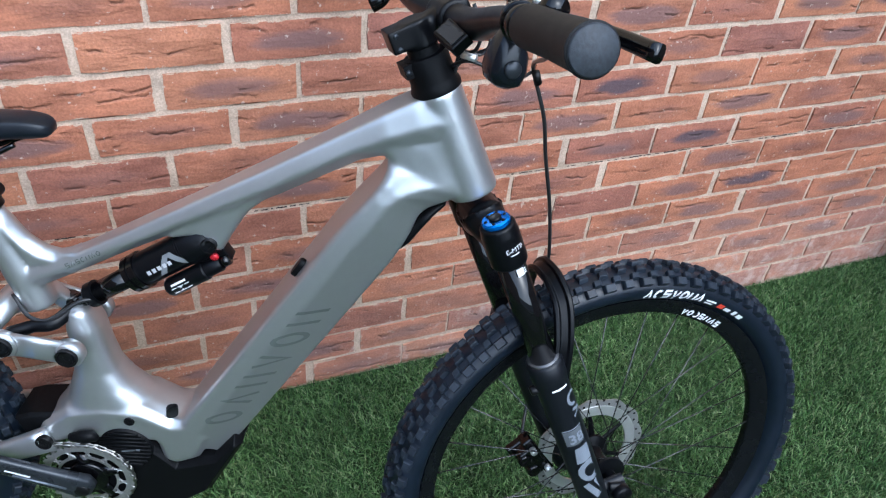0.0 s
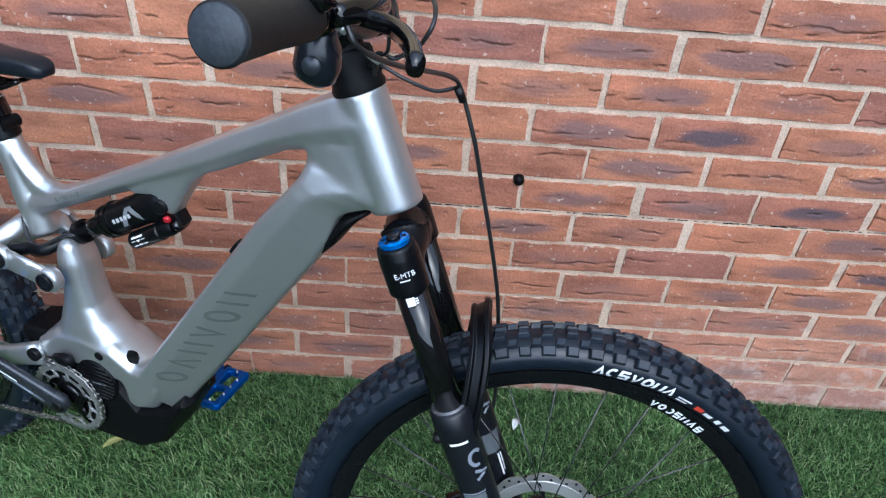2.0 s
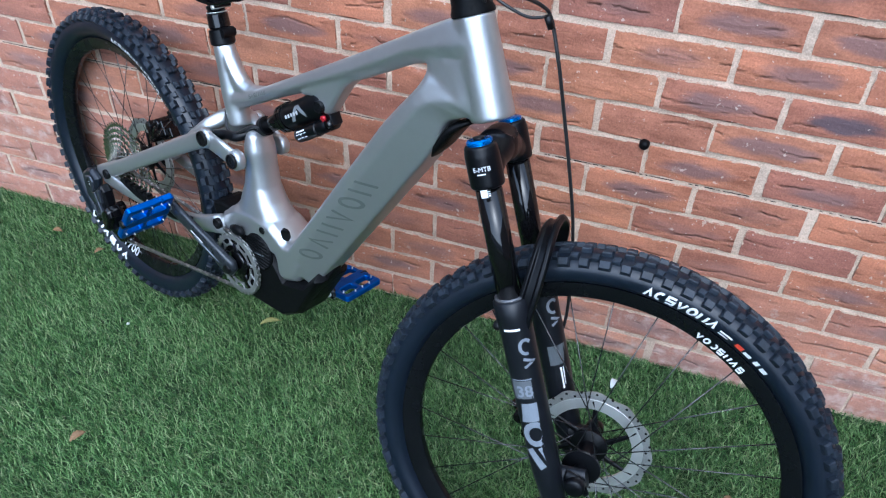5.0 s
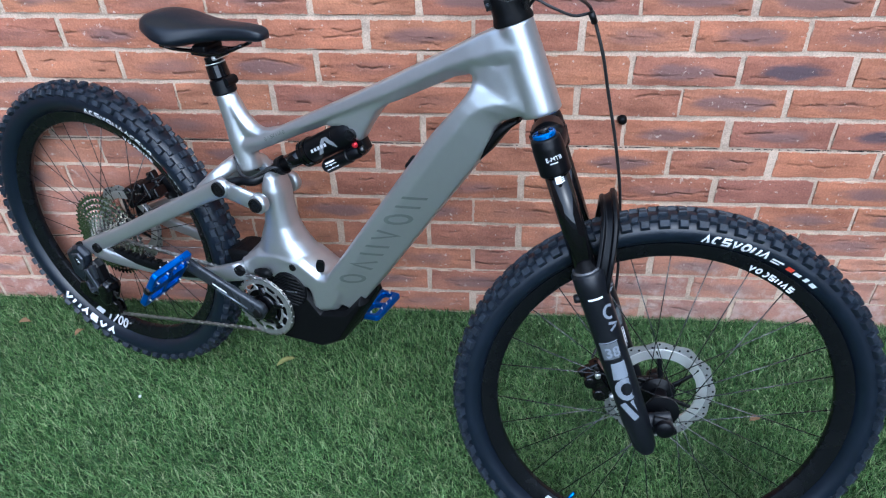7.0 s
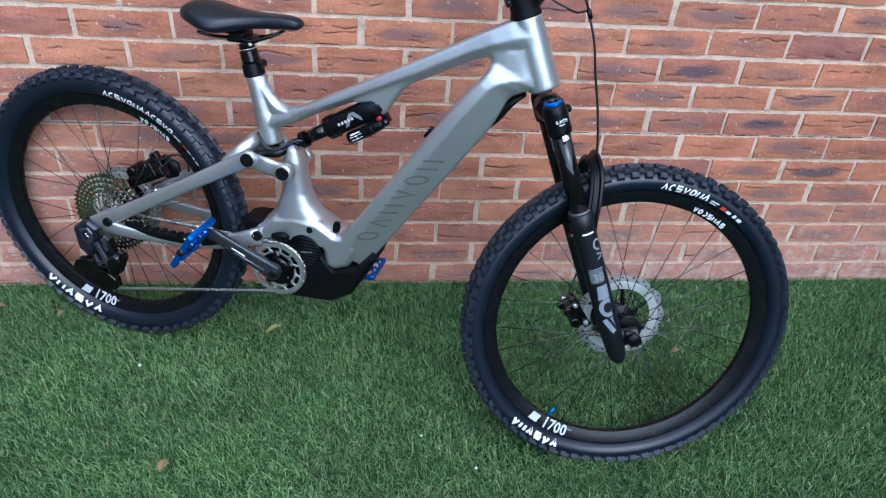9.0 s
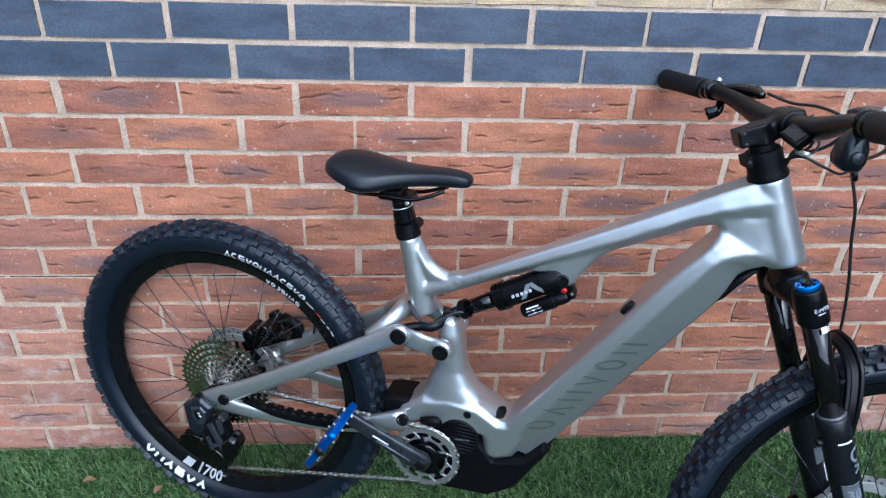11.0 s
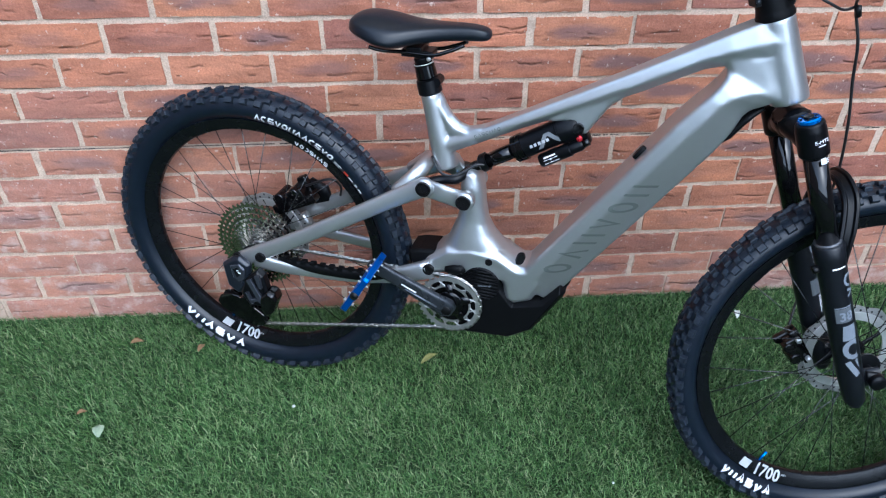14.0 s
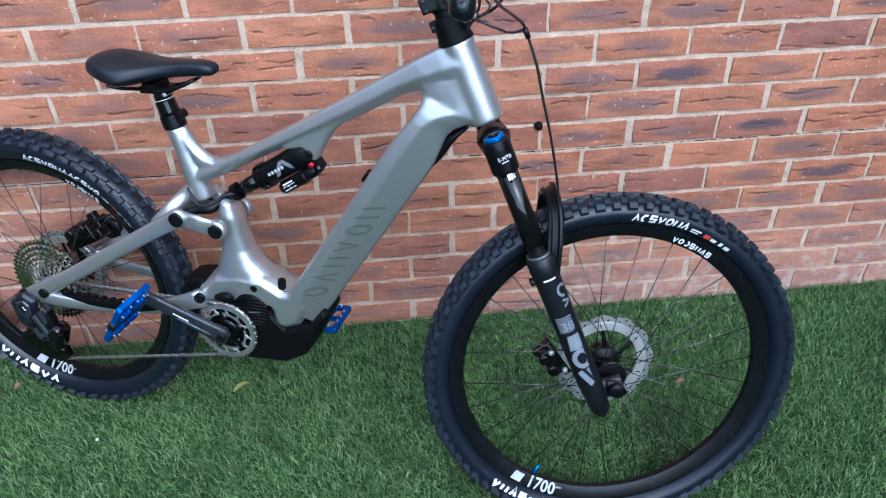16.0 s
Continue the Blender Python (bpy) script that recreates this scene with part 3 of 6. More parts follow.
# ---- fork, in the steered frame ----
def steered(name, bm, material, label="", smooth=True, parent=None):
    return part(name, bm, material, parent or bike, label, smooth, STEER if parent is None else None)


LEG = 0.068
BOLT = mat("black_bolt", (0.004, 0.004, 0.0045), 0.4, 0, 0, 500, 0.1, spec=0.25)
SEALRING = mat("seal_ring", (0.12, 0.12, 0.125), 0.35, 0.5, 0, 500, 0.1)
STANCHION = mat("black_anodised", (0.003, 0.003, 0.0035), 0.04, 0, 0, 300, 0.05, 0.0, 0.45)
bm = bmesh.new()
lathe(bm, [(0.028, 0.0), (0.0315, -0.003), (0.0318, -0.02), (0.030, -0.04), (0.026, -0.055), (0.02, -0.062)], "z", 32)
crown = tube(bm, [(0, -LEG, -0.064), (0, -0.04, -0.05), (0, -0.015, -0.038), (0, 0.015, -0.038), (0, 0.04, -0.05), (0, LEG, -0.064)], [0.021, 0.022, 0.028, 0.028, 0.022, 0.021], 24, up=(0, 0, 1))
for s in (-1, 1):
    tube(bm, [(0, s * LEG, -0.0195), (0, s * LEG, -0.0215), (0, s * LEG, -0.034), (0, s * LEG, -0.076), (0, s * LEG, -0.079)], [0.0205, 0.0225, 0.0243, 0.0243, 0.0225], 32)
fused(steered("fork_crown", bm, BLACK, "matte black fork crown"), 0.002, 2)
for s in (-1, 1):
    bm = bmesh.new()
    tube(bm, [(0, s * LEG, -0.06), (0, s * LEG, -0.27)], 0.0188, 28)
    steered("stanchion", bm, STANCHION, "glossy black fork stanchion tube")
    bm = bmesh.new()
    tube(bm, [(0, s * LEG, -0.245), (0, s * LEG, -0.25), (0, s * LEG, -0.275), (0, s * LEG, -0.29), (0.002, s * LEG, -0.42), (0.004, s * LEG, -0.54), (0.006, s * (LEG - 0.002), -0.60), (0.007, s * (LEG - 0.002), -0.615)],
         [0.0215, 0.0262, 0.0262, 0.0247, 0.024, 0.0232, 0.0195, 0.012], 28)
    tube(bm, [(0.01, s * (LEG - 0.012), -0.567), (0.062, s * (LEG - 0.012), -0.567)], [0.024, 0.016], 16, flat=0.6)
    leg = sharp(steered("lower_leg", bm, LEGMAT, "satin black fork lower leg"), 50)
    bm = bmesh.new()
    tube(bm, [(-0.018, s * LEG, -0.292), (-0.031, s * LEG, -0.292), (-0.033, s * LEG, -0.292)], [0.0075, 0.0075, 0.006], 16)
    part("bleed_button", bm, BOLT, leg, "small black bleed button")
    bm = bmesh.new()
    tube(bm, [(0, s * LEG, -0.243), (0, s * LEG, -0.2465)], 0.0225, 28)
    part("seal_lip", bm, SEALRING, leg, "pale ring at the wiper seal")
bm = bmesh.new()
line = spline([(0.006, -LEG - 0.004, -0.30), (0.018, -LEG - 0.005, -0.27), (0.036, -LEG * 1.0, -0.232), (0.054, -LEG * 0.76, -0.19), (0.06, -LEG * 0.36, -0.169), (0.061, 0, -0.165),
               (0.06, LEG * 0.36, -0.169), (0.054, LEG * 0.76, -0.19), (0.036, LEG * 1.0, -0.232), (0.018, LEG + 0.005, -0.27), (0.006, LEG + 0.004, -0.30)], 6)
loops = []
for i, p in enumerate(line):
    t = (line[min(i + 1, len(line) - 1)] - line[max(i - 1, 0)]).normalized()
    fore = Vector((1, 0, 0.25)) - t * Vector((1, 0, 0.25)).dot(t)
    fore.normalize()
    out = t.cross(fore)
    if out.z < 0 and abs(p.y) < LEG * 0.9 or out.y * p.y < 0 and abs(p.y) >= LEG * 0.9:
        out = -out
    # a flat band with a groove along its outer face
    loops.append([p + fore * a + out * b for a, b in ((-0.0125, -0.004), (0.0125, -0.004), (0.0145, 0.0), (0.013, 0.0065), (0.0075, 0.0075), (0.005, 0.0035), (-0.005, 0.0035), (-0.0075, 0.0075), (-0.013, 0.0065), (-0.0145, 0.0))])
rings(bm, loops)
bmesh.ops.recalc_face_normals(bm, faces=bm.faces)
bevelled(steered("fork_arch", bm, BLACK, "black fork brace over the tyre"), 0.0012)
bm = bmesh.new()
lathe(bm, [(0.0001, -0.0135), (0.0105, -0.0135), (0.0105, -0.0125), (0.0165, -0.0125), (0.0182, -0.0145), (0.0182, -0.0175), (0.0172, -0.0182), (0.0172, -0.0195), (0.0188, -0.0205), (0.0188, -0.025), (0.0001, -0.025)], "z", 36, (0, -LEG, 0))
bmesh.ops.recalc_face_normals(bm, faces=bm.faces)
cap = sharp(steered("top_cap", bm, BLUECAP, "blue anodised fork top cap"))
bm = bmesh.new()
for k in range(6):
    q = 2 * math.pi * k / 6
    disc_at = Vector((0.0128 * math.cos(q), -LEG + 0.0128 * math.sin(q), -0.0122))
    tube(bm, [disc_at - Vector((0, 0, 0.0005)), disc_at + Vector((0, 0, 0.0006))], 0.0022, 8)
tube(bm, [(0, -LEG, -0.0137), (0, -LEG, -0.0098), (0, -LEG, -0.0092)], [0.0082, 0.0082, 0.0066], 16)
steered("adjuster", bm, BLACK, "small black dial on the blue cap")
bm = bmesh.new()
lathe(bm, [(0.0001, -0.0135), (0.0125, -0.0135), (0.0175, -0.0155), (0.0182, -0.025), (0.0001, -0.025)], "z", 36, (0, LEG, 0))
bmesh.ops.recalc_face_normals(bm, faces=bm.faces)
sharp(steered("top_cap", bm, BLUECAP, "blue anodised fork top cap"))

# ---- saddle and post ----
bm = bmesh.new()
tube(bm, [(0.384, 0, 0.425), (0.372, 0, 0.47)], 0.0172, 24)
part("seat_post", bm, GLOSS, bike, "black dropper seat post")
bm = bmesh.new()
loops = []
for x, w, top, low, drop in ((0.231, 0.010, 0.527, 0.519, 0.002), (0.234, 0.030, 0.540, 0.517, 0.006), (0.245, 0.047, 0.5475, 0.515, 0.011), (0.262, 0.058, 0.5515, 0.511, 0.016), (0.285, 0.067, 0.5525, 0.505, 0.022), (0.308, 0.071, 0.5505, 0.500, 0.025),
                             (0.328, 0.067, 0.5475, 0.500, 0.022), (0.35, 0.054, 0.545, 0.506, 0.014), (0.38, 0.038, 0.5445, 0.513, 0.008), (0.415, 0.0275, 0.546, 0.519, 0.005), (0.45, 0.0235, 0.549, 0.523, 0.004), (0.48, 0.021, 0.5485, 0.525, 0.003), (0.494, 0.0165, 0.544, 0.526, 0.003), (0.499, 0.008, 0.538, 0.531, 0.001)):
    loop = []
    for j in range(24):
        a = 2 * math.pi * j / 24
        c, s = math.cos(a), math.sin(a)
        y = w * math.copysign(abs(c) ** 0.6, c) * (0.84 if s < -0.3 else 1.0)
        fall = (abs(y) / max(w, 1e-4)) ** 3 * drop
        z = (top - fall) if s > 0.05 else (low if s < -0.3 else None)
        if z is None or abs(s) <= 0.3:
            z = (top - fall) * (0.5 + s / 0.6 * 0.5) + low * (0.5 - s / 0.6 * 0.5)
        loop.append((x, y, z))
    loops.append(loop)
rings(bm, loops)
bmesh.ops.recalc_face_normals(bm, faces=bm.faces)
sad = part("saddle", bm, SADDLEMAT, bike, "smooth black bicycle saddle")
sub = sad.modifiers.new("round", "SUBSURF")
sub.levels = sub.render_levels = 1

# ---- rear triangle ----
for s in (-1, 1):
    bm = bmesh.new()
    tube(bm, spline([(-0.012, s * 0.088, -0.004), (0.03, s * 0.089, 0.018), (0.12, s * 0.085, 0.07), (0.25, s * 0.075, 0.15), (0.35, s * 0.064, 0.211), (0.402, s * 0.061, 0.241)], 4), [0.016, 0.019, 0.0165, 0.0165, 0.018, 0.02], 18, flat=0.55, power=3)
    part("seat_stay", bm, SILVER, bike, "silver seat stay")
    bm = bmesh.new()
    tube(bm, spline([(0.03, s * 0.09, 0.006), (0.085, s * 0.087, -0.002), (0.15, s * 0.081, -0.004), (0.25, s * 0.07, -0.001), (0.34, s * 0.058, 0.015), (0.42, s * 0.05, 0.045)], 4), [0.019, 0.0155, 0.0135, 0.014, 0.018, 0.022], 18, flat=0.55, power=3)
    part("chain_stay", bm, SILVER, bike, "silver chain stay")
    bm = bmesh.new()
    tube(bm, [(0.402, s * 0.063, 0.241), (0.482, s * 0.055, 0.222)], [0.019, 0.019], 20, flat=0.35, power=2.6)
    disc(bm, 0.0205, s * 0.056, s * 0.071, (0.402, 0, 0.241), 28, 0.003)
    disc(bm, 0.0205, s * 0.044, s * 0.063, (0.482, 0, 0.222), 28, 0.003)
    part("rocker_link", bm, SILVER, bike, "silver suspension rocker link")

# yoke that joins the stays over the tyre
bm = bmesh.new()
tube(bm, spline([(0.335, -0.05, 0.215), (0.372, -0.034, 0.248), (0.385, 0.0, 0.262), (0.378, 0.034, 0.256), (0.335, 0.064, 0.215)], 6), [0.010, 0.0145, 0.016, 0.0155, 0.012], 18, power=2.6)
part("stay_yoke", bm, SILVER, bike, "silver yoke joining the seat stays")

# ---- shock ----
bm = bmesh.new()
a, b = Vector((0.668, 0, 0.391)), Vector((0.435, 0, 0.24))
d = (b - a).normalized()
tube(bm, [a - d * 0.012, a - d * 0.010, a - d * 0.002, a + d * 0.030, a + d * 0.031, a + d * 0.034, a + d * 0.035, a + d * 0.108, a + d * 0.110], [0.017, 0.022, 0.0258, 0.0258, 0.0245, 0.0245, 0.0238, 0.0238, 0.021], 36)
shock = sharp(part("shock", bm, BLACK, bike, "black air shock with piggyback reservoir"), 30)
bm = bmesh.new()
tube(bm, [a + d * 0.104, a + d * 0.1045, a + d * 0.112, a + d * 0.1125, a + d * 0.116, a + d * 0.1165, a + d * 0.124, a + d * 0.1255], [0.0225, 0.0268, 0.0268, 0.0245, 0.0245, 0.0262, 0.0262, 0.018], 36)
sharp(part("air_can_collar", bm, GLOSS, shock), 30)
bm = bmesh.new()
tube(bm, [a + d * 0.122, a + d * 0.188], 0.0148, 28)
part("air_sleeve", bm, GLOSS, shock)
bm = bmesh.new()
tube(bm, [a + d * 0.186, a + d * 0.187, a + d * 0.199, a + d * 0.203], [0.0155, 0.0185, 0.0185, 0.015], 28)
sharp(part("end_collar", bm, BLACK, shock), 30)
bm = bmesh.new()
tube(bm, [a + d * 0.198, a + d * 0.235], 0.0105, 20)
part("shaft", bm, GLOSS, shock)
bm = bmesh.new()
r0, r1 = Vector((0.615, -0.012, 0.313)), Vector((0.690, -0.012, 0.362))
tube(bm, [r0, r0.lerp(r1, 0.05), r0.lerp(r1, 0.7), r0.lerp(r1, 0.72), r0.lerp(r1, 0.95), r1], [0.011, 0.0135, 0.0135, 0.0115, 0.0115, 0.009], 24)
sharp(part("reservoir", bm, BLACK, shock, "black shock reservoir"))

# ---- pivots and ports ----


def pivot_bolt(name, x, y, z, r, depth=0.004, parent=None):
    """A recessed black bolt with a raised rim and a hex socket, facing the right-hand side."""
    bm = bmesh.new()
    lathe(bm, [(0.0001, y - 0.0004), (r * 0.3, y - 0.0004), (r * 0.32, y - depth * 0.5), (r * 0.62, y - depth * 0.55), (r * 0.66, y - 0.0002), (r * 0.8, y - 0.0002), (r * 0.84, y - depth), (r * 0.96, y - depth), (r, y - depth * 0.8), (r, y + 0.004)],
          "y", 28, (x, 0, z))
    bmesh.ops.recalc_face_normals(bm, faces=bm.faces)
    return sharp(part(name, bm, BOLT, parent or bike, "black pivot bolt"), 30)


pivot_bolt("pivot_bolt", 0.402, -0.0722, 0.241, 0.0152)
pivot_bolt("pivot_bolt", 0.482, -0.0642, 0.222, 0.0148)
pivot_bolt("pivot_bolt", 0.677, -0.021, 0.393, 0.0105, 0.005)
pivot_bolt("pivot_bolt", 0.046, -0.1, 0.019, 0.0115)
pivot_bolt("pivot_bolt", -0.011, -0.098, 0.006, 0.0115)
pivot_bolt("pivot_bolt", 0.417, -0.0625, 0.050, 0.012)
pivot_bolt("cable_grommet", 0.540, -0.0445, 0.085, 0.0078, 0.002)


def pill(name, centre, along, across, length, width, thick, material, label, parent=None):
    """A rounded rubber plug lying on a face."""
    a, b = Vector(along).normalized(), Vector(across).normalized()
    n = a.cross(b)
    c = Vector(centre)
    bm = bmesh.new()
    loops = []
    for h, k in ((-0.004, 1), (thick * 0.7, 1), (thick, 0.9)):
        loop = []
        for j in range(24):
            w = 2 * math.pi * j / 24
            u, v = math.cos(w), math.sin(w)
            u, v = math.copysign(abs(u) ** 0.6, u) * length / 2 * k, math.copysign(abs(v) ** 0.8, v) * width / 2 * k
            loop.append(c + a * u + b * v + n * h)
        loops.append(loop)
    rings(bm, loops)
    bmesh.ops.recalc_face_normals(bm, faces=bm.faces)
    return sharp(part(name, bm, material, parent or bike, label), 40)


DT = Vector((0.539, 0, 0.842))
DTN = Vector((-0.842, 0, 0.539))
pill("charge_port_cover", (0.6025, -0.036, 0.104), (0.2, -0.28, 0.94), (0.92, 0.38, -0.08), 0.034, 0.017, 0.003, PLASTIC, "black rubber port cover")
pill("frame_plug", (0.7935, -0.012, 0.3605), DT, DTN.cross(DT) + Vector((0, 0, 0.0)), 0.03, 0.015, 0.007, PLASTIC, "black rubber frame plug")
bm = bmesh.new()
tube(bm, spline([(0.978, 0, 0.474), (0.956, 0, 0.457), (0.932, 0, 0.421), (0.916, 0, 0.396)], 5), [0.004, 0.008, 0.008, 0.004], 16, flat=3.2, power=2.6)
part("down_tube_guard", bm, PLASTIC, bike, "black plastic guard under the down tube")
bm = bmesh.new()
tube(bm, spline([(0.708, 0, 0.068), (0.699, 0, 0.054), (0.682, 0, 0.026), (0.650, 0, -0.027)], 5), [0.004, 0.009, 0.012, 0.018], 16, flat=2.1, power=3.5)
part("battery_cover", bm, PLASTIC, bike, "black battery cover at the foot of the down tube")
bm = bmesh.new()
slab(bm, [(0.362, 0.068), (0.385, 0.076), (0.45, 0.084), (0.45, 0.045), (0.40, 0.03), (0.375, 0.03)], -0.036, 0.036, 0.004, 0.006)
bevelled(part("mudguard_flap", bm, PLASTIC, bike, "black plastic flap between tyre and seat tube", smooth=False), 0.003)

# ---- seat post head ----
bm = bmesh.new()
pa, pb = Vector((0.389, 0, 0.412)), Vector((0.372, 0, 0.472))
tube(bm, [pa.lerp(pb, -0.02), pa.lerp(pb, 0.02), pa.lerp(pb, 0.42), pa.lerp(pb, 0.45)], [0.021, 0.0235, 0.0225, 0.019], 28)
tube(bm, [(0.402, -0.014, 0.437), (0.402, 0.014, 0.437)], [0.0095, 0.0095], 16)
clamp = sharp(part("seat_clamp", bm, BLACK, bike, "black seat post clamp collar"))
bm = bmesh.new()
tube(bm, [pa.lerp(pb, 0.45), pa.lerp(pb, 0.5), pa.lerp(pb, 0.86), pa.lerp(pb, 0.9)], [0.018, 0.0205, 0.0195, 0.017], 28)
sharp(part("post_seal", bm, GLOSS, bike, "black seal head of the seat post"))
bm = bmesh.new()
tube(bm, [pa.lerp(pb, 0.905), pa.lerp(pb, 0.93)], 0.0192, 28)
part("seal_ring", bm, STEEL, bike, "thin bright metal ring")
bm = bmesh.new()
tube(bm, [pa.lerp(pb, 0.9), pa.lerp(pb, 1.12)], [0.0155, 0.018], 24)
box(bm, (0.062, 0.036, 0.014), pose(0.364, 0, 0.487, 0, -2, 0))
box(bm, (0.03, 0.05, 0.012), pose(0.36, 0, 0.496, 0, -2, 0))
bevelled(part("saddle_clamp", bm, BLACK, bike, "black saddle rail clamp", smooth=False), 0.003)
for s in (-1, 1):
    bm = bmesh.new()
    tube(bm, spline([(0.275, s * 0.032, 0.494), (0.3, s * 0.024, 0.488), (0.345, s * 0.022, 0.490), (0.395, s * 0.022, 0.491), (0.43, s * 0.018, 0.503), (0.452, s * 0.012, 0.514)], 5), 0.0036, 10)
    part("saddle_rail", bm, GLOSS, bike, "black saddle rail")
bm = bmesh.new()
tube(bm, [(0.388, -0.02, 0.482), (0.388, 0.02, 0.482)], 0.0042, 10)
part("clamp_bolt", bm, STEEL, bike, "bright clamp bolt")

# ---- shock details ----
bm = bmesh.new()
tube(bm, [a - d * 0.012 + Vector((0, -0.016, 0.004)), a - d * 0.012 + Vector((0, 0.016, 0.004))], 0.0135, 20)
slab(bm, [(0.655, 0.366), (0.69, 0.388), (0.703, 0.366), (0.695, 0.352), (0.672, 0.352)], -0.012, 0.012, 0.002, 0.003)
sharp(part("shock_head", bm, BLACK, shock))
bm = bmesh.new()
disc(bm, 0.006, -0.012, -0.019, (0.681, 0, 0.372), 20, 0.002)
part("red_dial", bm, RED, shock, "red anodised rebound dial")
bm = bmesh.new()
tube(bm, [r1, r1 + (r1 - r0).normalized() * 0.012], [0.0085, 0.0075], 16)
part("lever_cap", bm, GLOSS, shock)
for s in (-1, 1):
    bm = bmesh.new()
    tube(bm, spline([a + d * 0.225 + Vector((0, s * 0.006, 0)), a + d * 0.25 + Vector((0, s * 0.032, 0)), (0.43, s * 0.036, 0.25), (0.402, s * 0.045, 0.241)], 5), [0.009, 0.01, 0.009, 0.011], 12, flat=0.8)
    part("shock_yoke", bm, BLACK, bike, "black shock extension yoke")
bm = bmesh.new()
tube(bm, spline([(0.40, -0.012, 0.285), (0.425, -0.03, 0.262), (0.455, -0.034, 0.262), (0.49, -0.022, 0.285), (0.51, -0.015, 0.288)], 6), 0.003, 8)
part("cable", bm, CABLE, bike, "black cable round the shock")


# ---- print: flat marks laid on curved parts ----
def laid(name, polys, place, material, parent, label=""):
    """Outlines in (u, v) put on a surface by place(u, v)."""
    bm = bmesh.new()
    for poly in polys:
        bm.faces.new([bm.verts.new(place(u, v)) for u, v in poly])
    return part(name, bm, material, parent, label, smooth=False)


def strips(u0, v0, u1, v1, slant=0.0, n=1):
    """A bar from one corner to the other, cut along u into n pieces, leaning by slant."""
    out = []
    for i in range(n):
        a, b = u0 + (u1 - u0) * i / n, u0 + (u1 - u0) * (i + 1) / n
        out.append([(a + slant * v0, v0), (b + slant * v0, v0), (b + slant * v1, v1), (a + slant * v1, v1)])
    return out


def hollow(u0, v0, w, h, t, slant=0.0):
    """A letter-sized open block."""
    return strips(u0, v0, u0 + t, v0 + h, slant) + strips(u0 + w - t, v0, u0 + w, v0 + h, slant) + strips(u0 + t, v0 + h - t, u0 + w - t, v0 + h, slant) + strips(u0 + t, v0, u0 + w - t, v0 + t, slant)


def lettering(text, height, bold=0.0):
    """Outlines of built-in letters, from (0, 0), as small polygons."""
    cu = bpy.data.curves.new("lettering", "FONT")
    cu.body, cu.size, cu.resolution_u, cu.offset = text, height / 0.72, 2, bold
    ob = new("lettering", cu)
    me = bpy.data.meshes.new_from_object(ob.evaluated_get(bpy.context.evaluated_depsgraph_get()))
    polys = [[(me.vertices[i].co.x, me.vertices[i].co.y) for i in p.vertices] for p in me.polygons]
    bpy.data.objects.remove(ob)
    bpy.data.meshes.remove(me)
    return polys


def on_wheel(radius, bead, a0, r0, inward=False, rim=False):
    """A place() for marks on a wheel's right side: u runs clockwise from a0, or anticlockwise with its top to the hub."""
    crown, half = radius - 0.0075, 0.031
    mid = (crown + bead) / 2

    def place(u, v):
        r = r0 - v if inward else r0 + v
        th = radians(a0) + (u if inward else -u) / r0
        if rim:
            e = bead + 0.002
            y = -0.0182 + 0.0102 * min(1, max(0, (e - 0.004 - r) / 0.023))
        else:
            y = -half * math.sqrt(max(0.02, 1 - ((r - mid) / (crown - mid)) ** 2)) - 0.0009
        return (r * math.cos(th), y, r * math.sin(th))

    return place


def stroke(points, w):
    """A bent line of even width with mitred corners, as four-cornered pieces."""
    p = [Vector(q) for q in points]
    n = [Vector((p[i].y - p[i + 1].y, p[i + 1].x - p[i].x)).normalized() for i in range(len(p) - 1)]
    closed = (p[0] - p[-1]).length < 1e-6
    offs = []
    for i in range(len(p)):
        a, b = n[i - 1] if i or closed else n[0], n[i % len(n)] if i < len(n) or closed else n[-1]
        offs.append((a + b) * (w / 2 / max(0.4, 1 + a.dot(b))))
    return [[tuple(p[i] + offs[i]), tuple(p[i] - offs[i]), tuple(p[i + 1] - offs[i + 1]), tuple(p[i + 1] + offs[i + 1])] for i in range(len(n))]


def round_mark(u, v, w, h, part_of=1.0, turn=0.0):
    """Points on an oval, or on a share of it."""
    return [(u + w / 2 + w / 2 * math.cos(turn + 2 * math.pi * part_of * k / 14), v + h / 2 + h / 2 * math.sin(turn + 2 * math.pi * part_of * k / 14)) for k in range(15)]


def plain_marks(kinds, w, h, gap, t, slant=0.0):
    """A row of plain shapes: p peak, v valley, o ring, c open ring, i bars, x cross, z step."""
    out = []
    for i, kind in enumerate(kinds):
        u = i * (w + gap)
        a, b, e = t / 2, h - t / 2, t / 2
        if kind == "p":
            lines = [[(u + e, a), (u + w / 2, b), (u + w - e, a)]]
        elif kind == "v":
            lines = [[(u + e, b), (u + w / 2, a), (u + w - e, b)]]
        elif kind == "o":
            lines = [round_mark(u + e, a, w - t, b - a)]
        elif kind == "c":
            lines = [round_mark(u + e, a, w - t, b - a, 0.66, 0.9)]
        elif kind == "x":
            lines = [[(u + e, a), (u + w - e, b)], [(u + e, b), (u + w - e, a)]]
        elif kind == "z":
            lines = [[(u + w - e, b), (u + e, b), (u + e, (a + b) / 2), (u + w - e, (a + b) / 2), (u + w - e, a), (u + e, a)]]
        else:
            lines = [[(u + e, a), (u + e, b)], [(u + w - e, a), (u + w - e, b)]]
        for line in lines:
            out += stroke(line, t)
    return [[(x + slant * y, y) for x, y in p] for p in out]


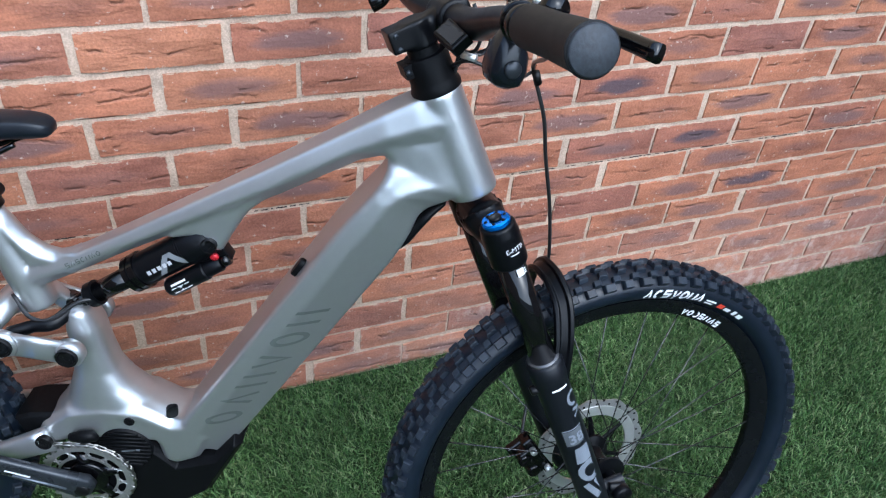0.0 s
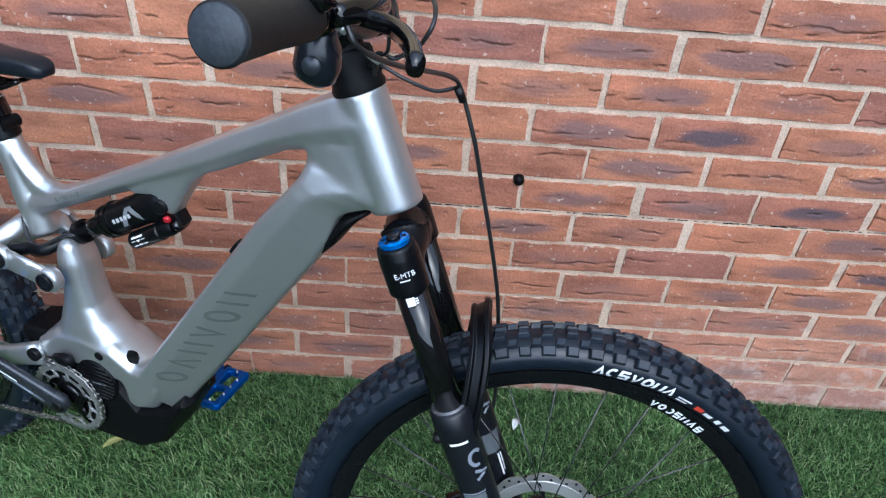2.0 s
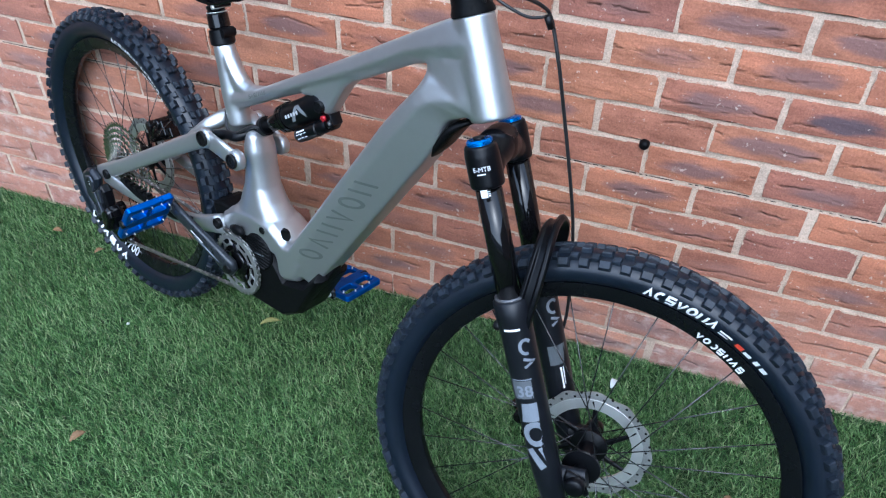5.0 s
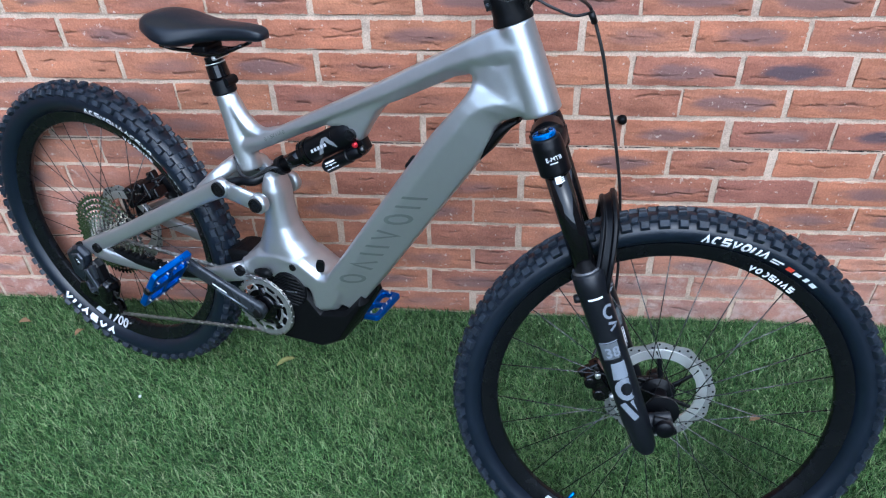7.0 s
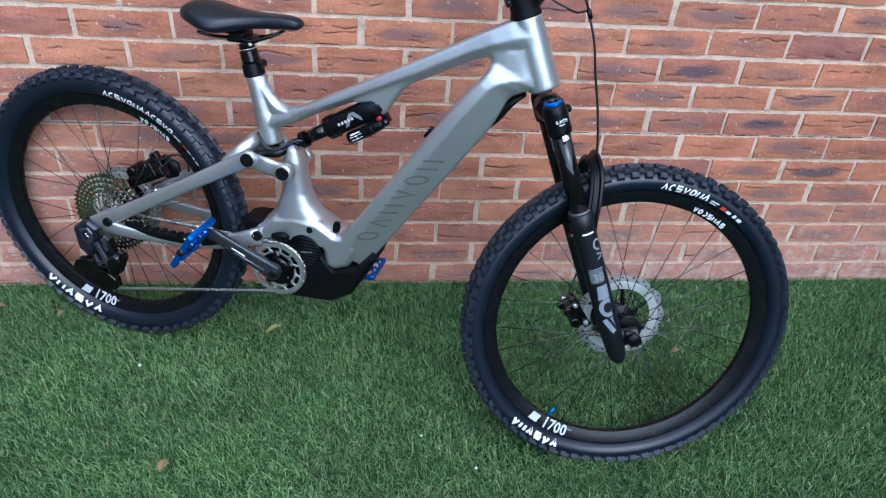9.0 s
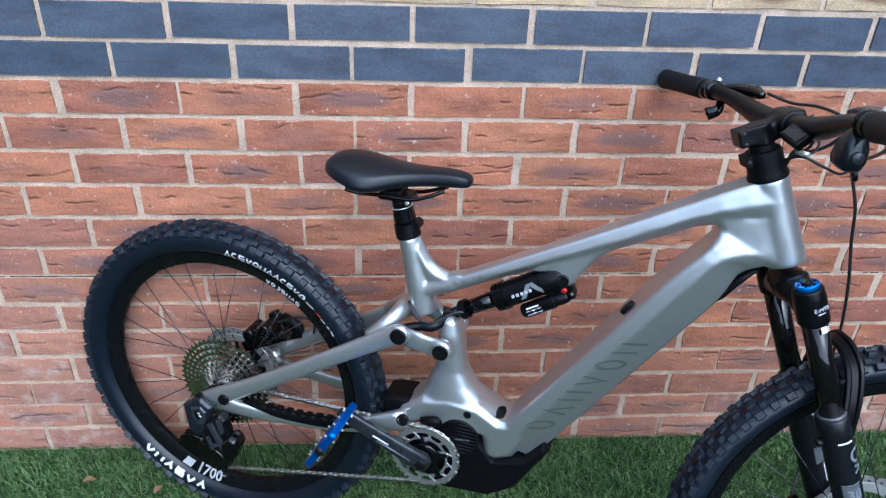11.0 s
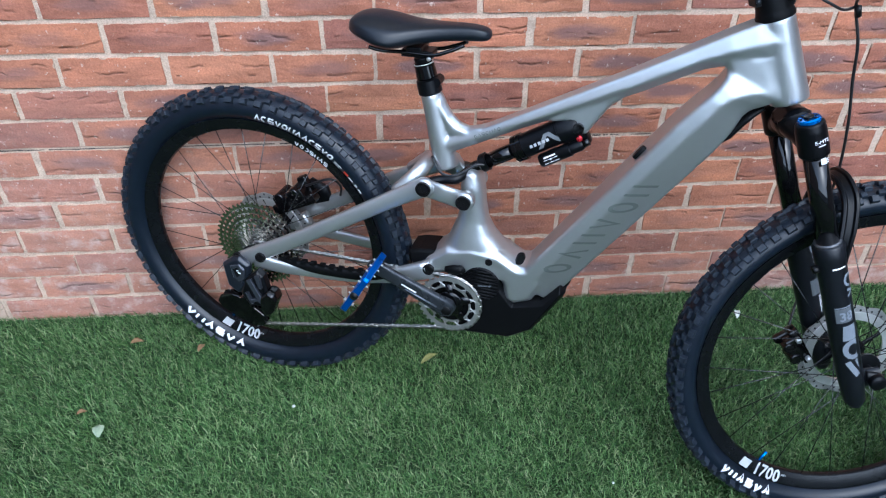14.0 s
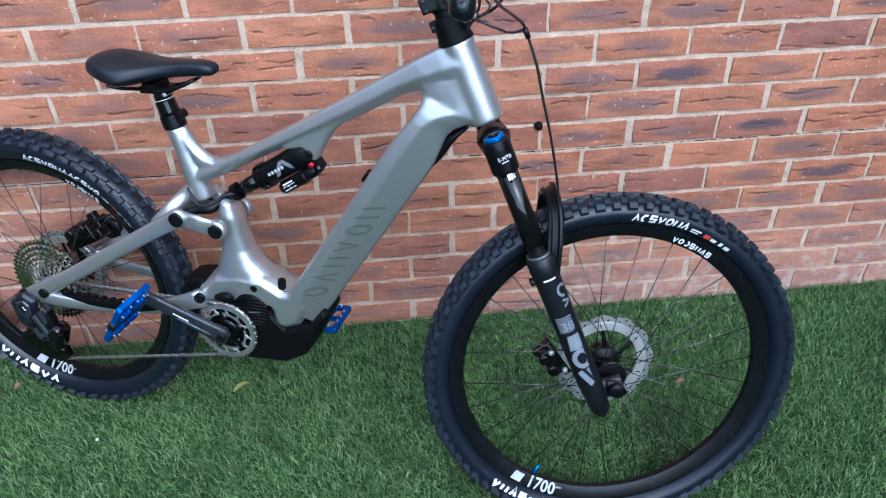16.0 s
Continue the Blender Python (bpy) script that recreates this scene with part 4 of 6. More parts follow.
def cut_rows(polys, k=5):
    """Four-cornered marks cut across into rows, to follow a round wall."""
    out = []
    for a, b, c, d in polys:
        for i in range(k):
            p, q = i / k, (i + 1) / k
            go = lambda m, n, f: (m[0] + (n[0] - m[0]) * f, m[1] + (n[1] - m[1]) * f)
            out.append([go(a, d, p), go(b, c, p), go(b, c, q), go(a, d, q)])
    return out


def spoked_marks(w, radius, bead, big0, big_n, maker0, number0, swiss0, pitch):
    p = on_wheel(radius, bead, big0, bead + 0.010)
    laid("tyre_print", cut_rows(plain_marks(("pczvoip" * 2)[:big_n], 0.0138, 0.0165, 0.0015, 0.0038, 0.2), 3), p, WHITE, w, "white bold shapes printed on the tyre")
    end = big_n * 0.0153 + 0.006
    laid("tyre_print", strips(end, 0.006, end + 0.02, 0.009, 0, 2) + strips(end, 0.001, end + 0.016, 0.004, 0, 2), p, WHITE, w, "small white print")
    laid("tyre_badge", strips(end + 0.028, 0.001, end + 0.04, 0.009, 0, 2), p, REDPRINT, w, "small red badge on the tyre")
    laid("tyre_print", strips(end + 0.043, 0.001, end + 0.055, 0.007, 0, 2) + strips(end + 0.062, 0.001, end + 0.069, 0.009) + strips(end + 0.074, 0.001, end + 0.085, 0.008, 0, 2), p, WHITE, w, "small white print")
    p = on_wheel(radius, bead, maker0, bead + 0.011)
    laid("tyre_print", cut_rows(plain_marks("vpzvip", pitch * 0.84, 0.0185, pitch * 0.16, 0.0062, 0.06)), p, WHITE, w, "bold white block print on the tyre")
    p = on_wheel(radius, bead, number0, bead - 0.001, True, True)
    laid("rim_print", lettering("1700", 0.0245, 0.0009), p, RIMPRINT, w, "pale grey number on the rim")
    q = on_wheel(radius, bead, number0 + 11.2, bead - 0.015, True, True)
    laid("rim_print", lettering("HYBRID", 0.004), q, RIMPRINT, w, "small pale rim print")
    q = on_wheel(radius, bead, number0 - 6.5, bead - 0.001, True, True)
    laid("rim_badge", cut_rows(strips(-0.004, 0.001, 0.02, 0.019, 0.25, 3), 6), q, RIMPRINT, w, "pale grey badge on the rim")
    q = on_wheel(radius, bead, swiss0, bead - 0.009, True, True)
    laid("rim_print", plain_marks("zvizcop", 0.0105, 0.0125, 0.002, 0.0031), q, WHITE, w, "white block print on the rim")


RIMPRINT = mat("rim_grey_print", (0.42, 0.43, 0.44), 0.5, 0, 0, 500, 0.06)
spoked_marks(front_wheel, 0.374, 0.316, 90, 7, 252, 241.5, 57, 0.0225)
spoked_marks(rear_wheel, 0.3635, 0.297, 86.5, 12, 258.5, 251, 52, 0.029)
for w, rad, ang in ((front_wheel, 0.316, 243.2), (rear_wheel, 0.297, 247.0)):
    bm = bmesh.new()
    c, s = math.cos(radians(ang)), math.sin(radians(ang))
    tube(bm, [((rad - 0.022) * c, 0, (rad - 0.022) * s), ((rad - 0.05) * c, 0, (rad - 0.05) * s)], [0.0035, 0.003], 10)
    part("valve", bm, BLUECAP, w, "blue anodised tyre valve")


def gear(bm, teeth, r, y, thick, bite=0.004, hole=0.6):
    """A toothed or scalloped ring."""
    n = teeth * 4
    def outline(k):
        return [((r - (0 if (i % 4) in (1, 2) else bite)) * k * math.cos(2 * math.pi * i / n), (r - (0 if (i % 4) in (1, 2) else bite)) * k * math.sin(2 * math.pi * i / n)) for i in range(n)]
    loops = []
    for yy, rr in ((y, None), (y + thick, None), (y + thick, r * hole), (y, r * hole), (y, None)):
        loops.append([(x, yy, z) for x, z in outline(1)] if rr is None else [(rr * math.cos(2 * math.pi * i / n), yy, rr * math.sin(2 * math.pi * i / n)) for i in range(n)])
    rings(bm, loops, cap=False)
    bmesh.ops.remove_doubles(bm, verts=bm.verts, dist=1e-6)
    bmesh.ops.recalc_face_normals(bm, faces=bm.faces)
    return bm


# ---- cassette ----
for i, t in enumerate((51, 45, 39, 33, 28, 24, 21, 18, 16, 14, 12, 10)):
    bm = bmesh.new()
    gear(bm, t, t * 0.00206, -0.024 - i * 0.0037, 0.0016, 0.0062, 1 - 0.0125 / (t * 0.00206) if t > 14 else 0.4)
    part("cog", bm, CASSMAT, rear_wheel, "toothed cassette cog", smooth=False)
bm = bmesh.new()
tube(bm, [(0, -0.02, 0), (0, -0.069, 0)], 0.0165, 20)
part("freehub", bm, BLACK, rear_wheel)


# ---- brake discs ----
def rotor(w, r, y):
    bm = bmesh.new()
    n = 120
    def rad(i):
        return r + 0.0022 * math.sin(12 * 2 * math.pi * i / n)
    loops = []
    for yy, kind in ((y, 1), (y + 0.0018, 1), (y + 0.0018, 0), (y, 0), (y, 1)):
        loops.append([((rad(i) if kind else r - 0.0155) * math.cos(2 * math.pi * i / n), yy, (rad(i) if kind else r - 0.0155) * math.sin(2 * math.pi * i / n)) for i in range(n)])
    rings(bm, loops, cap=False)
    bmesh.ops.remove_doubles(bm, verts=bm.verts, dist=1e-6)
    bmesh.ops.recalc_face_normals(bm, faces=bm.faces)
    part("brake_disc", bm, ROTORMAT, w, "steel brake disc with a wavy rim", smooth=False)
    bm = bmesh.new()
    for k in range(48):
        q = 2 * math.pi * k / 48
        rr = r - 0.006 + (0.0035 if k % 2 else -0.003)
        disc(bm, 0.0023, y - 0.0004, y + 0.0022, (rr * math.cos(q), 0, rr * math.sin(q)), 8, 0.0003)
    part("disc_vents", bm, BOLT, w, "dark vent holes of the brake disc", smooth=False)
    bm = bmesh.new()
    lathe(bm, [(r - 0.013, y - 0.001), (r - 0.031, y - 0.001), (r - 0.031, y + 0.003), (r - 0.013, y + 0.003), (r - 0.013, y - 0.001)], "y", 72)
    bmesh.ops.recalc_face_normals(bm, faces=bm.faces)
    sharp(part("cooling_fin", bm, ALU, w, "pale aluminium cooling ring"))
    bm = bmesh.new()
    for k in range(6):
        q = 2 * math.pi * k / 6 + 0.3
        tube(bm, [(0.018 * math.cos(q), y + 0.001, 0.018 * math.sin(q)), ((r - 0.03) * math.cos(q + 0.35), y + 0.001, (r - 0.03) * math.sin(q + 0.35)), ((r - 0.014) * math.cos(q + 0.42), y + 0.001, (r - 0.014) * math.sin(q + 0.42))], [0.007, 0.0045, 0.005], 8, flat=0.5)
    disc(bm, 0.026, y - 0.002, y + 0.004, (0, 0, 0), 32)
    fused(part("disc_spider", bm, BLACK, w, "black spider of the brake disc"), 0.0018, 2)


rotor(front_wheel, 0.1005, 0.034)
rotor(rear_wheel, 0.0965, 0.040)


def caliper(m):
    bm = bmesh.new()
    box(bm, (0.034, 0.04, 0.07), m)
    box(bm, (0.022, 0.03, 0.1), m @ Matrix.Translation((0.012, 0.0, 0)))
    box(bm, (0.05, 0.016, 0.02), m @ Matrix.Translation((-0.006, 0.014, 0.03)))
    tube(bm, [m @ Vector((-0.012, -0.024, 0.018)), m @ Vector((-0.012, 0.024, 0.018))], 0.012, 16)
    tube(bm, [m @ Vector((-0.012, -0.024, -0.018)), m @ Vector((-0.012, 0.024, -0.018))], 0.012, 16)
    return bm


fm = Matrix.Translation((-0.05, 0.045, -0.53)) @ Matrix.Rotation(radians(-14), 4, "Y") @ Matrix.Scale(0.88, 4)
cal = bevelled(steered("front_brake_caliper", caliper(fm), GLOSS, "black front brake caliper", False), 0.004)
for q in (0.03, -0.03):
    bm = bmesh.new()
    tube(bm, [fm @ Vector((0.012, -0.018, q)), fm @ Vector((0.012, -0.03, q))], 0.0055, 10)
    part("caliper_bolt", bm, STEEL, cal, "bright caliper bolt")
rm = Matrix.Translation((0.058, 0.05, 0.096)) @ Matrix.Rotation(radians(62), 4, "Y") @ Matrix.Scale(1.15, 4)
bevelled(part("rear_brake_caliper", caliper(rm), GLOSS, bike, "black rear brake caliper", False), 0.004)
bm2 = bmesh.new()
tube(bm2, spline([(0.034, 0.05, 0.088), (0.03, 0.05, 0.05), (0.038, 0.05, 0.01), (0.05, 0.055, -0.01)], 5), [0.011, 0.010, 0.010, 0.008], 12)
part("caliper_bracket", bm2, BLACK, bike, "black bracket under the rear caliper")
bm2 = bmesh.new()
tube(bm2, spline([(0.045, 0.052, 0.02), (0.066, 0.052, 0.03), (0.09, 0.055, 0.045)], 5), [0.014, 0.017, 0.017], 20, flat=0.8, power=2.6)
part("stay_end", bm2, SILVER, bike, "silver end of the far stay")
bm2 = bmesh.new()
slab(bm2, [(0.05, 0.1), (0.09, 0.135), (0.13, 0.12), (0.14, 0.085), (0.1, 0.07)], 0.075, 0.09, 0.004, 0.004)
part("caliper_mount", bm2, BLACK, bike, "black brake mount")
bm = bmesh.new()
tube(bm, spline([(0.09, 0.05, 0.13), (0.15, 0.045, 0.16), (0.17, 0.06, 0.14), (0.165, 0.07, 0.11)], 6), 0.0028, 8)
part("brake_hose", bm, CABLE, bike, "black rear brake hose")
# axle ends of the fork
for s in (-1, 1):
    bm = bmesh.new()
    disc(bm, 0.0155, s * 0.066, s * 0.085, (0, 0, 0), 24, 0.002)
    part("axle_end", bm, BLACK, front_wheel, "black thru-axle end")
bm = bmesh.new()
tube(bm, spline([(0.032, -0.066, -0.556), (0.05, -0.07, -0.563), (0.06, -0.068, -0.588)], 5), [0.012, 0.010, 0.006], 14, flat=0.6)
steered("axle_lever", bm, BLACK, "black axle clamp lever")

# ---- chain drive ----
BB = Vector((0.465, 0, -0.032))
bm = bmesh.new()
gear(bm, 34, 0.0705, -0.056, 0.003, 0.005, 0.82)
for v in bm.verts:
    v.co += BB
ring = sharp(part("chainring", bm, ROTORMAT, bike, "steel chainring with worn teeth", smooth=False))
bm = bmesh.new()
lathe(bm, [(0.047, -0.056), (0.043, -0.056), (0.043, -0.0535), (0.047, -0.0535), (0.047, -0.056)], "y", 48, BB)
for k in range(24):
    q0, q1 = 2 * math.pi * k / 24, 2 * math.pi * (k + (0.75 if k % 2 else -0.75)) / 24
    tube(bm, [BB + Vector((0.045 * math.cos(q0), -0.0548, 0.045 * math.sin(q0))), BB + Vector((0.0595 * math.cos(q1), -0.0548, 0.0595 * math.sin(q1)))], 0.0017, 6)
bmesh.ops.recalc_face_normals(bm, faces=bm.faces)
sharp(part("ring_lattice", bm, ROTORMAT, ring, "steel struts inside the chainring", smooth=False))
bm = bmesh.new()
for k in range(5):
    q = 2 * math.pi * k / 5 + 0.4
    tube(bm, [BB + Vector((0.012 * math.cos(q), -0.05, 0.012 * math.sin(q))), BB + Vector((0.049 * math.cos(q), -0.0535, 0.049 * math.sin(q)))], [0.013, 0.009], 10, flat=0.5)
disc(bm, 0.031, -0.046, -0.0575, BB, 32, 0.002)
part("chainring_spider", bm, GLOSS, bike, "black chainring spider")
bm = bmesh.new()
tube(bm, spline([(0.452, -0.052, 0.052), (0.470, -0.056, 0.058), (0.484, -0.056, 0.060), (0.492, -0.054, 0.054)], 4), [0.007, 0.011, 0.011, 0.005], 14, flat=0.8)
part("chain_guide", bm, PLASTIC, bike, "black chain guide over the chainring")
bm = bmesh.new()
lathe(bm, [(0.0001, -0.028), (0.05, -0.028), (0.052, -0.030), (0.052, -0.041), (0.05, -0.043), (0.0001, -0.043)], "y", 40, BB)
bmesh.ops.recalc_face_normals(bm, faces=bm.faces)
sharp(part("bash_plate", bm, PLASTIC, bike, "black plate behind the chainring"))
PEDAL_R, PEDAL_L = Vector((0.311, 0, 0.057)), Vector((0.612, 0, -0.094))
CRANKGLINT = mat("crank_glint", (0.16, 0.18, 0.21), 0.3, 0.5, 0.02, 400, 0.1)
CRANK = mat("crank_arm", (0.03, 0.034, 0.04), 0.28, 0.4, 0.02, 400, 0.1)
for side, tip in ((-1, PEDAL_R), (1, PEDAL_L)):
    bm = bmesh.new()
    y0, y1 = side * 0.072, side * (0.098 if side < 0 else 0.078)
    p0, p1 = BB + Vector((0, y0, 0)), tip + Vector((0, y1, 0))
    tube(bm, [p0 + (p0 - p1).normalized() * 0.014, p0, p0.lerp(p1, 0.25), p0.lerp(p1, 0.8), p1, p1 + (p1 - p0).normalized() * 0.014], [0.014, 0.0235, 0.0195, 0.0155, 0.0165, 0.009], 20, flat=0.45, power=3.2)
    arm = part("crank_arm", bm, CRANK, bike, "dark grey crank arm")
    bm = bmesh.new()
    disc(bm, 0.0115, y0 - side * 0.002, y0 + side * 0.0115, BB, 24, 0.001)
    part("crank_bolt", bm, BOLT, arm, "black crank bolt")
    if side < 0:
        u = (p1 - p0).normalized()
        v = Vector((-u.z, 0, u.x))
        # the highlight on the glossy arm, laid on as a thin lighter strip
        bm = bmesh.new()
        f = p0.lerp(p1, 0.12) + Vector((0, -0.0092, 0)) + v * 0.004
        tube(bm, [f, p0.lerp(p1, 0.55) + Vector((0, -0.0086, 0)) + v * 0.006], [0.0022, 0.0016], 8)
        part("crank_glint", bm, CRANKGLINT, arm, "highlight along the crank arm, laid on as a lighter strip")
        bm = bmesh.new()
        bm.faces.new([bm.verts.new(p0.lerp(p1, k) + Vector((0, -0.0093, 0)) + v * h) for k, h in ((0.42, -0.003), (0.62, -0.003), (0.62, 0.001), (0.42, 0.001))])
        part("crank_print", bm, WHITE, arm, "small white print on the crank")


def pedal(tip, side, tilt):
    """A pinned platform pedal on its axle."""
    m = Matrix.Translation(tip) @ Matrix.Rotation(radians(-tilt), 4, "Y")
    y = side * (0.16 if side < 0 else 0.13)
    bm = bmesh.new()
    for sx in (-1, 1):
        box(bm, (0.014, 0.098, 0.014), m @ Matrix.Translation((sx * 0.045, y, 0)))
        box(bm, (0.094, 0.012, 0.013), m @ Matrix.Translation((0, y + sx * 0.046, 0)))
    box(bm, (0.026, 0.1, 0.016), m @ Matrix.Translation((0, y, 0)))
    for sx in (-1, 1):
        box(bm, (0.05, 0.01, 0.012), m @ Matrix.Translation((sx * 0.025, y, 0)))
    p = fused(part("pedal", bm, BLUE, bike, "blue anodised flat pedal with pins"), 0.0022, 2)
    for i in range(5):
        for sx in (-1, 1):
            for sz in (-1, 1):
                bm = bmesh.new()
                c = Vector((sx * (0.045 if i not in (0, 4) else 0.03), y - 0.042 + i * 0.021, 0))
                tube(bm, [m @ (c + Vector((0, 0, sz * 0.006))), m @ (c + Vector((0, 0, sz * 0.0115)))], 0.0017, 6)
                part("pin", bm, STEEL, p)
    bm = bmesh.new()
    tube(bm, [tip + Vector((0, y - side * 0.06, 0)), tip + Vector((0, y - side * 0.042, 0))], 0.0075, 12)
    part("pedal_axle", bm, STEEL, p)
    bm = bmesh.new()
    tube(bm, [tip + Vector((0, y + side * 0.04, 0)), tip + Vector((0, y + side * 0.0545, 0))], 0.0085, 14)
    part("end_cap", bm, BOLT, p)


pedal(PEDAL_R, -1, 59)
pedal(PEDAL_L, 1, 8)

# chain: links along a closed line of two runs and two arcs
PULLEY_LOW, PULLEY_UP = Vector((0.0, 0, -0.182)), Vector((-0.062, 0, -0.150))
path = []
for k in range(13):
    q = radians(100 - 200 * k / 12)
    path.append(BB + Vector((0.069 * math.cos(q), -0.0525, 0.069 * math.sin(q))))
path = [Vector((0.015, -0.062, 0.03))] + path + [Vector((0.01, -0.058, -0.203)), Vector((-0.012, -0.058, -0.198)), Vector((-0.02, -0.058, -0.175))]
line = []
for p, q in zip(path, path[1:]):
    n = max(1, int((q - p).length / 0.0063))
    line += [p.lerp(q, i / n) for i in range(n)]
chain = None
for i in range(0, len(line) - 2, 2):
    p, q = line[i], line[i + 2]
    wide = (i // 2) % 2
    bm = bmesh.new()
    for s in (-1, 1):
        o = Vector((0, s * (0.0029 if wide else 0.0018), 0))
        tube(bm, [p - (q - p) * 0.32 + o, p + o, (p + q) / 2 + o, q + o, q + (q - p) * 0.32 + o], [0.002, 0.0042, 0.003, 0.0042, 0.002], 6, flat=0.12)
    tube(bm, [p + Vector((0, -0.0032, 0)), p + Vector((0, 0.0032, 0))], 0.0017, 6)
    if chain is None:
        chain = part("chain", bm, CHAINMAT, bike, "silver bicycle chain")
    else:
        part("chain_link", bm, CHAINMAT, chain)

# derailleur
DERMAT = mat("derailleur_paint", (0.011, 0.014, 0.021), 0.3, 0.3, 0.03, 400, 0.12)
DERLINK = mat("derailleur_link", (0.045, 0.05, 0.062), 0.3, 0.5, 0.03, 400, 0.1)
bm = bmesh.new()
slab(bm, [(-0.043, -0.008), (-0.034, -0.064), (-0.008, -0.082), (0.012, -0.062), (0.025, -0.019), (0.028, 0.002), (0.001, 0.02), (-0.019, 0.012)], -0.119, -0.098, 0.007, 0.007)
der = bevelled(part("derailleur", bm, DERMAT, bike, "dark blue-grey rear derailleur", smooth=False), 0.003)
bm = bmesh.new()
slab(bm, [(-0.02, -0.004), (-0.014, -0.034), (0.004, -0.048), (0.014, -0.03), (0.016, -0.008), (0.004, 0.004)], -0.1225, -0.117, 0.003, 0.003)
bevelled(part("knuckle_plate", bm, DERLINK, der, "lighter grey knuckle plate", smooth=False), 0.001)
bm = bmesh.new()
slab(bm, [(0.013, -0.034), (0.045, -0.004), (0.059, -0.017), (0.068, -0.053), (0.052, -0.099), (0.02, -0.105), (0.0, -0.075)], -0.124, -0.096, 0.006, 0.006)
bevelled(part("parallelogram", bm, BLACK, der, "black derailleur linkage", smooth=False), 0.002)
bm = bmesh.new()
slab(bm, [(0.05, -0.068), (0.05, -0.1), (0.066, -0.121), (0.078, -0.108), (0.093, -0.069), (0.087, -0.053), (0.07, -0.048)], -0.134, -0.092, 0.006, 0.008)
bevelled(part("motor_unit", bm, GLOSS, der, "glossy black derailleur motor", smooth=False), 0.004)
for outline in ([(0.022, -0.030), (0.034, -0.024), (0.061, -0.077), (0.051, -0.085)], [(0.043, -0.014), (0.055, -0.010), (0.059, -0.043), (0.052, -0.045)],
                [(0.017, -0.063), (0.028, -0.091), (0.035, -0.089), (0.024, -0.061)], [(0.027, -0.078), (0.03, -0.085), (0.047, -0.08), (0.045, -0.073)]):
    bm = bmesh.new()
    slab(bm, outline, -0.131, -0.123, 0.0012, 0.0015)
    part("link_arm", bm, DERLINK, der, "light grey linkage arm", smooth=False)
bm = bmesh.new()
slab(bm, [(-0.011, -0.011), (-0.003, -0.031), (0.006, -0.022), (0.0005, -0.003)], -0.1236, -0.122)
part("badge_plate", bm, BLACK, der, "black badge plate", smooth=False)
laid("badge", strips(-0.0065, -0.013, -0.001, -0.0105, -0.4) + strips(-0.0055, -0.019, 0.001, -0.0155, -0.4), lambda u, v: (u, -0.1242, v), WHITE, der, "small pale badge")
bm = bmesh.new()
slab(bm, [(-0.088, -0.135), (-0.06, -0.125), (-0.035, -0.13), (0.022, -0.168), (0.024, -0.195), (0.0, -0.208), (-0.03, -0.198), (-0.085, -0.172), (-0.098, -0.155)], -0.07, -0.066, 0.0012, 0.0012)
slab(bm, [(-0.088, -0.135), (-0.06, -0.125), (-0.035, -0.13), (0.022, -0.168), (0.024, -0.195), (0.0, -0.208), (-0.03, -0.198), (-0.085, -0.172), (-0.098, -0.155)], -0.05, -0.047, 0.001, 0.001)
tube(bm, [(0.0, -0.05, -0.11), (0.0, -0.115, -0.108)], 0.016, 18)
tube(bm, [(0.0, -0.066, -0.11), (-0.03, -0.066, -0.14)], 0.012, 12, flat=0.3)
sharp(part("pulley_cage", bm, GLOSS, der, "black pulley cage"))
for c in (PULLEY_LOW, PULLEY_UP):
    bm = bmesh.new()
    gear(bm, 14, 0.028, -0.061, 0.003, 0.004, 0.35)
    for v in bm.verts:
        v.co += c
    part("pulley_wheel", bm, BOLT, der, "black toothed pulley wheel", smooth=False)

# chain stay guard
bm = bmesh.new()
tube(bm, spline([(0.082, -0.0845, 0.012), (0.12, -0.084, 0.009), (0.19, -0.0795, 0.006), (0.27, -0.071, 0.007), (0.345, -0.060, 0.018)], 5), [0.007, 0.011, 0.012, 0.0125, 0.010], 14, flat=0.6, power=3)
guard = part("chain_stay_guard", bm, PLASTIC, bike, "ribbed black chain stay guard")
for k in range(12):
    f = k / 11
    bm = bmesh.new()
    x = 0.1 + f * 0.23
    z = float(np.interp(x, [0.082, 0.15, 0.22, 0.3, 0.35], [0.021, 0.018, 0.0165, 0.0185, 0.027]))
    y = float(np.interp(x, [0.082, 0.15, 0.22, 0.3, 0.35], [-0.0845, -0.082, -0.077, -0.067, -0.060]))
    box(bm, (0.012, 0.013, 0.007), pose(x, y, z, 0, -8, 0))
    part("guard_rib", bm, PLASTIC, guard, smooth=False)

# ---- cockpit, in the steered frame ----
def swept(bm):
    """The bar and what it carries sit a little turned in the clamp."""
    for v in bm.verts:
        v.co.x += -0.078 * v.co.y if v.co.y > 0 else -0.014 * v.co.y
    return bm


bm = bmesh.new()
lathe(bm, [(0.024, 0.142), (0.0305, 0.142), (0.031, 0.147), (0.0288, 0.153), (0.0278, 0.158), (0.0272, 0.183), (0.0255, 0.187), (0.0195, 0.1875), (0.0185, 0.2)], "z", 36)
box(bm, (0.016, 0.03, 0.016), pose(-0.024, 0, 0.178))
sharp(steered("headset_cover", bm, PLASTIC, "black tapered headset cover and spacers"))
bm = bmesh.new()
tube(bm, [(0, 0, 0.196), (0, 0, 0.229)], [0.0205, 0.0195], 28)
tube(bm, spline([(-0.016, 0, 0.212), (0.015, 0, 0.213), (0.042, 0, 0.215)], 4), [0.013, 0.0165, 0.018], 20, flat=1.0, power=3)
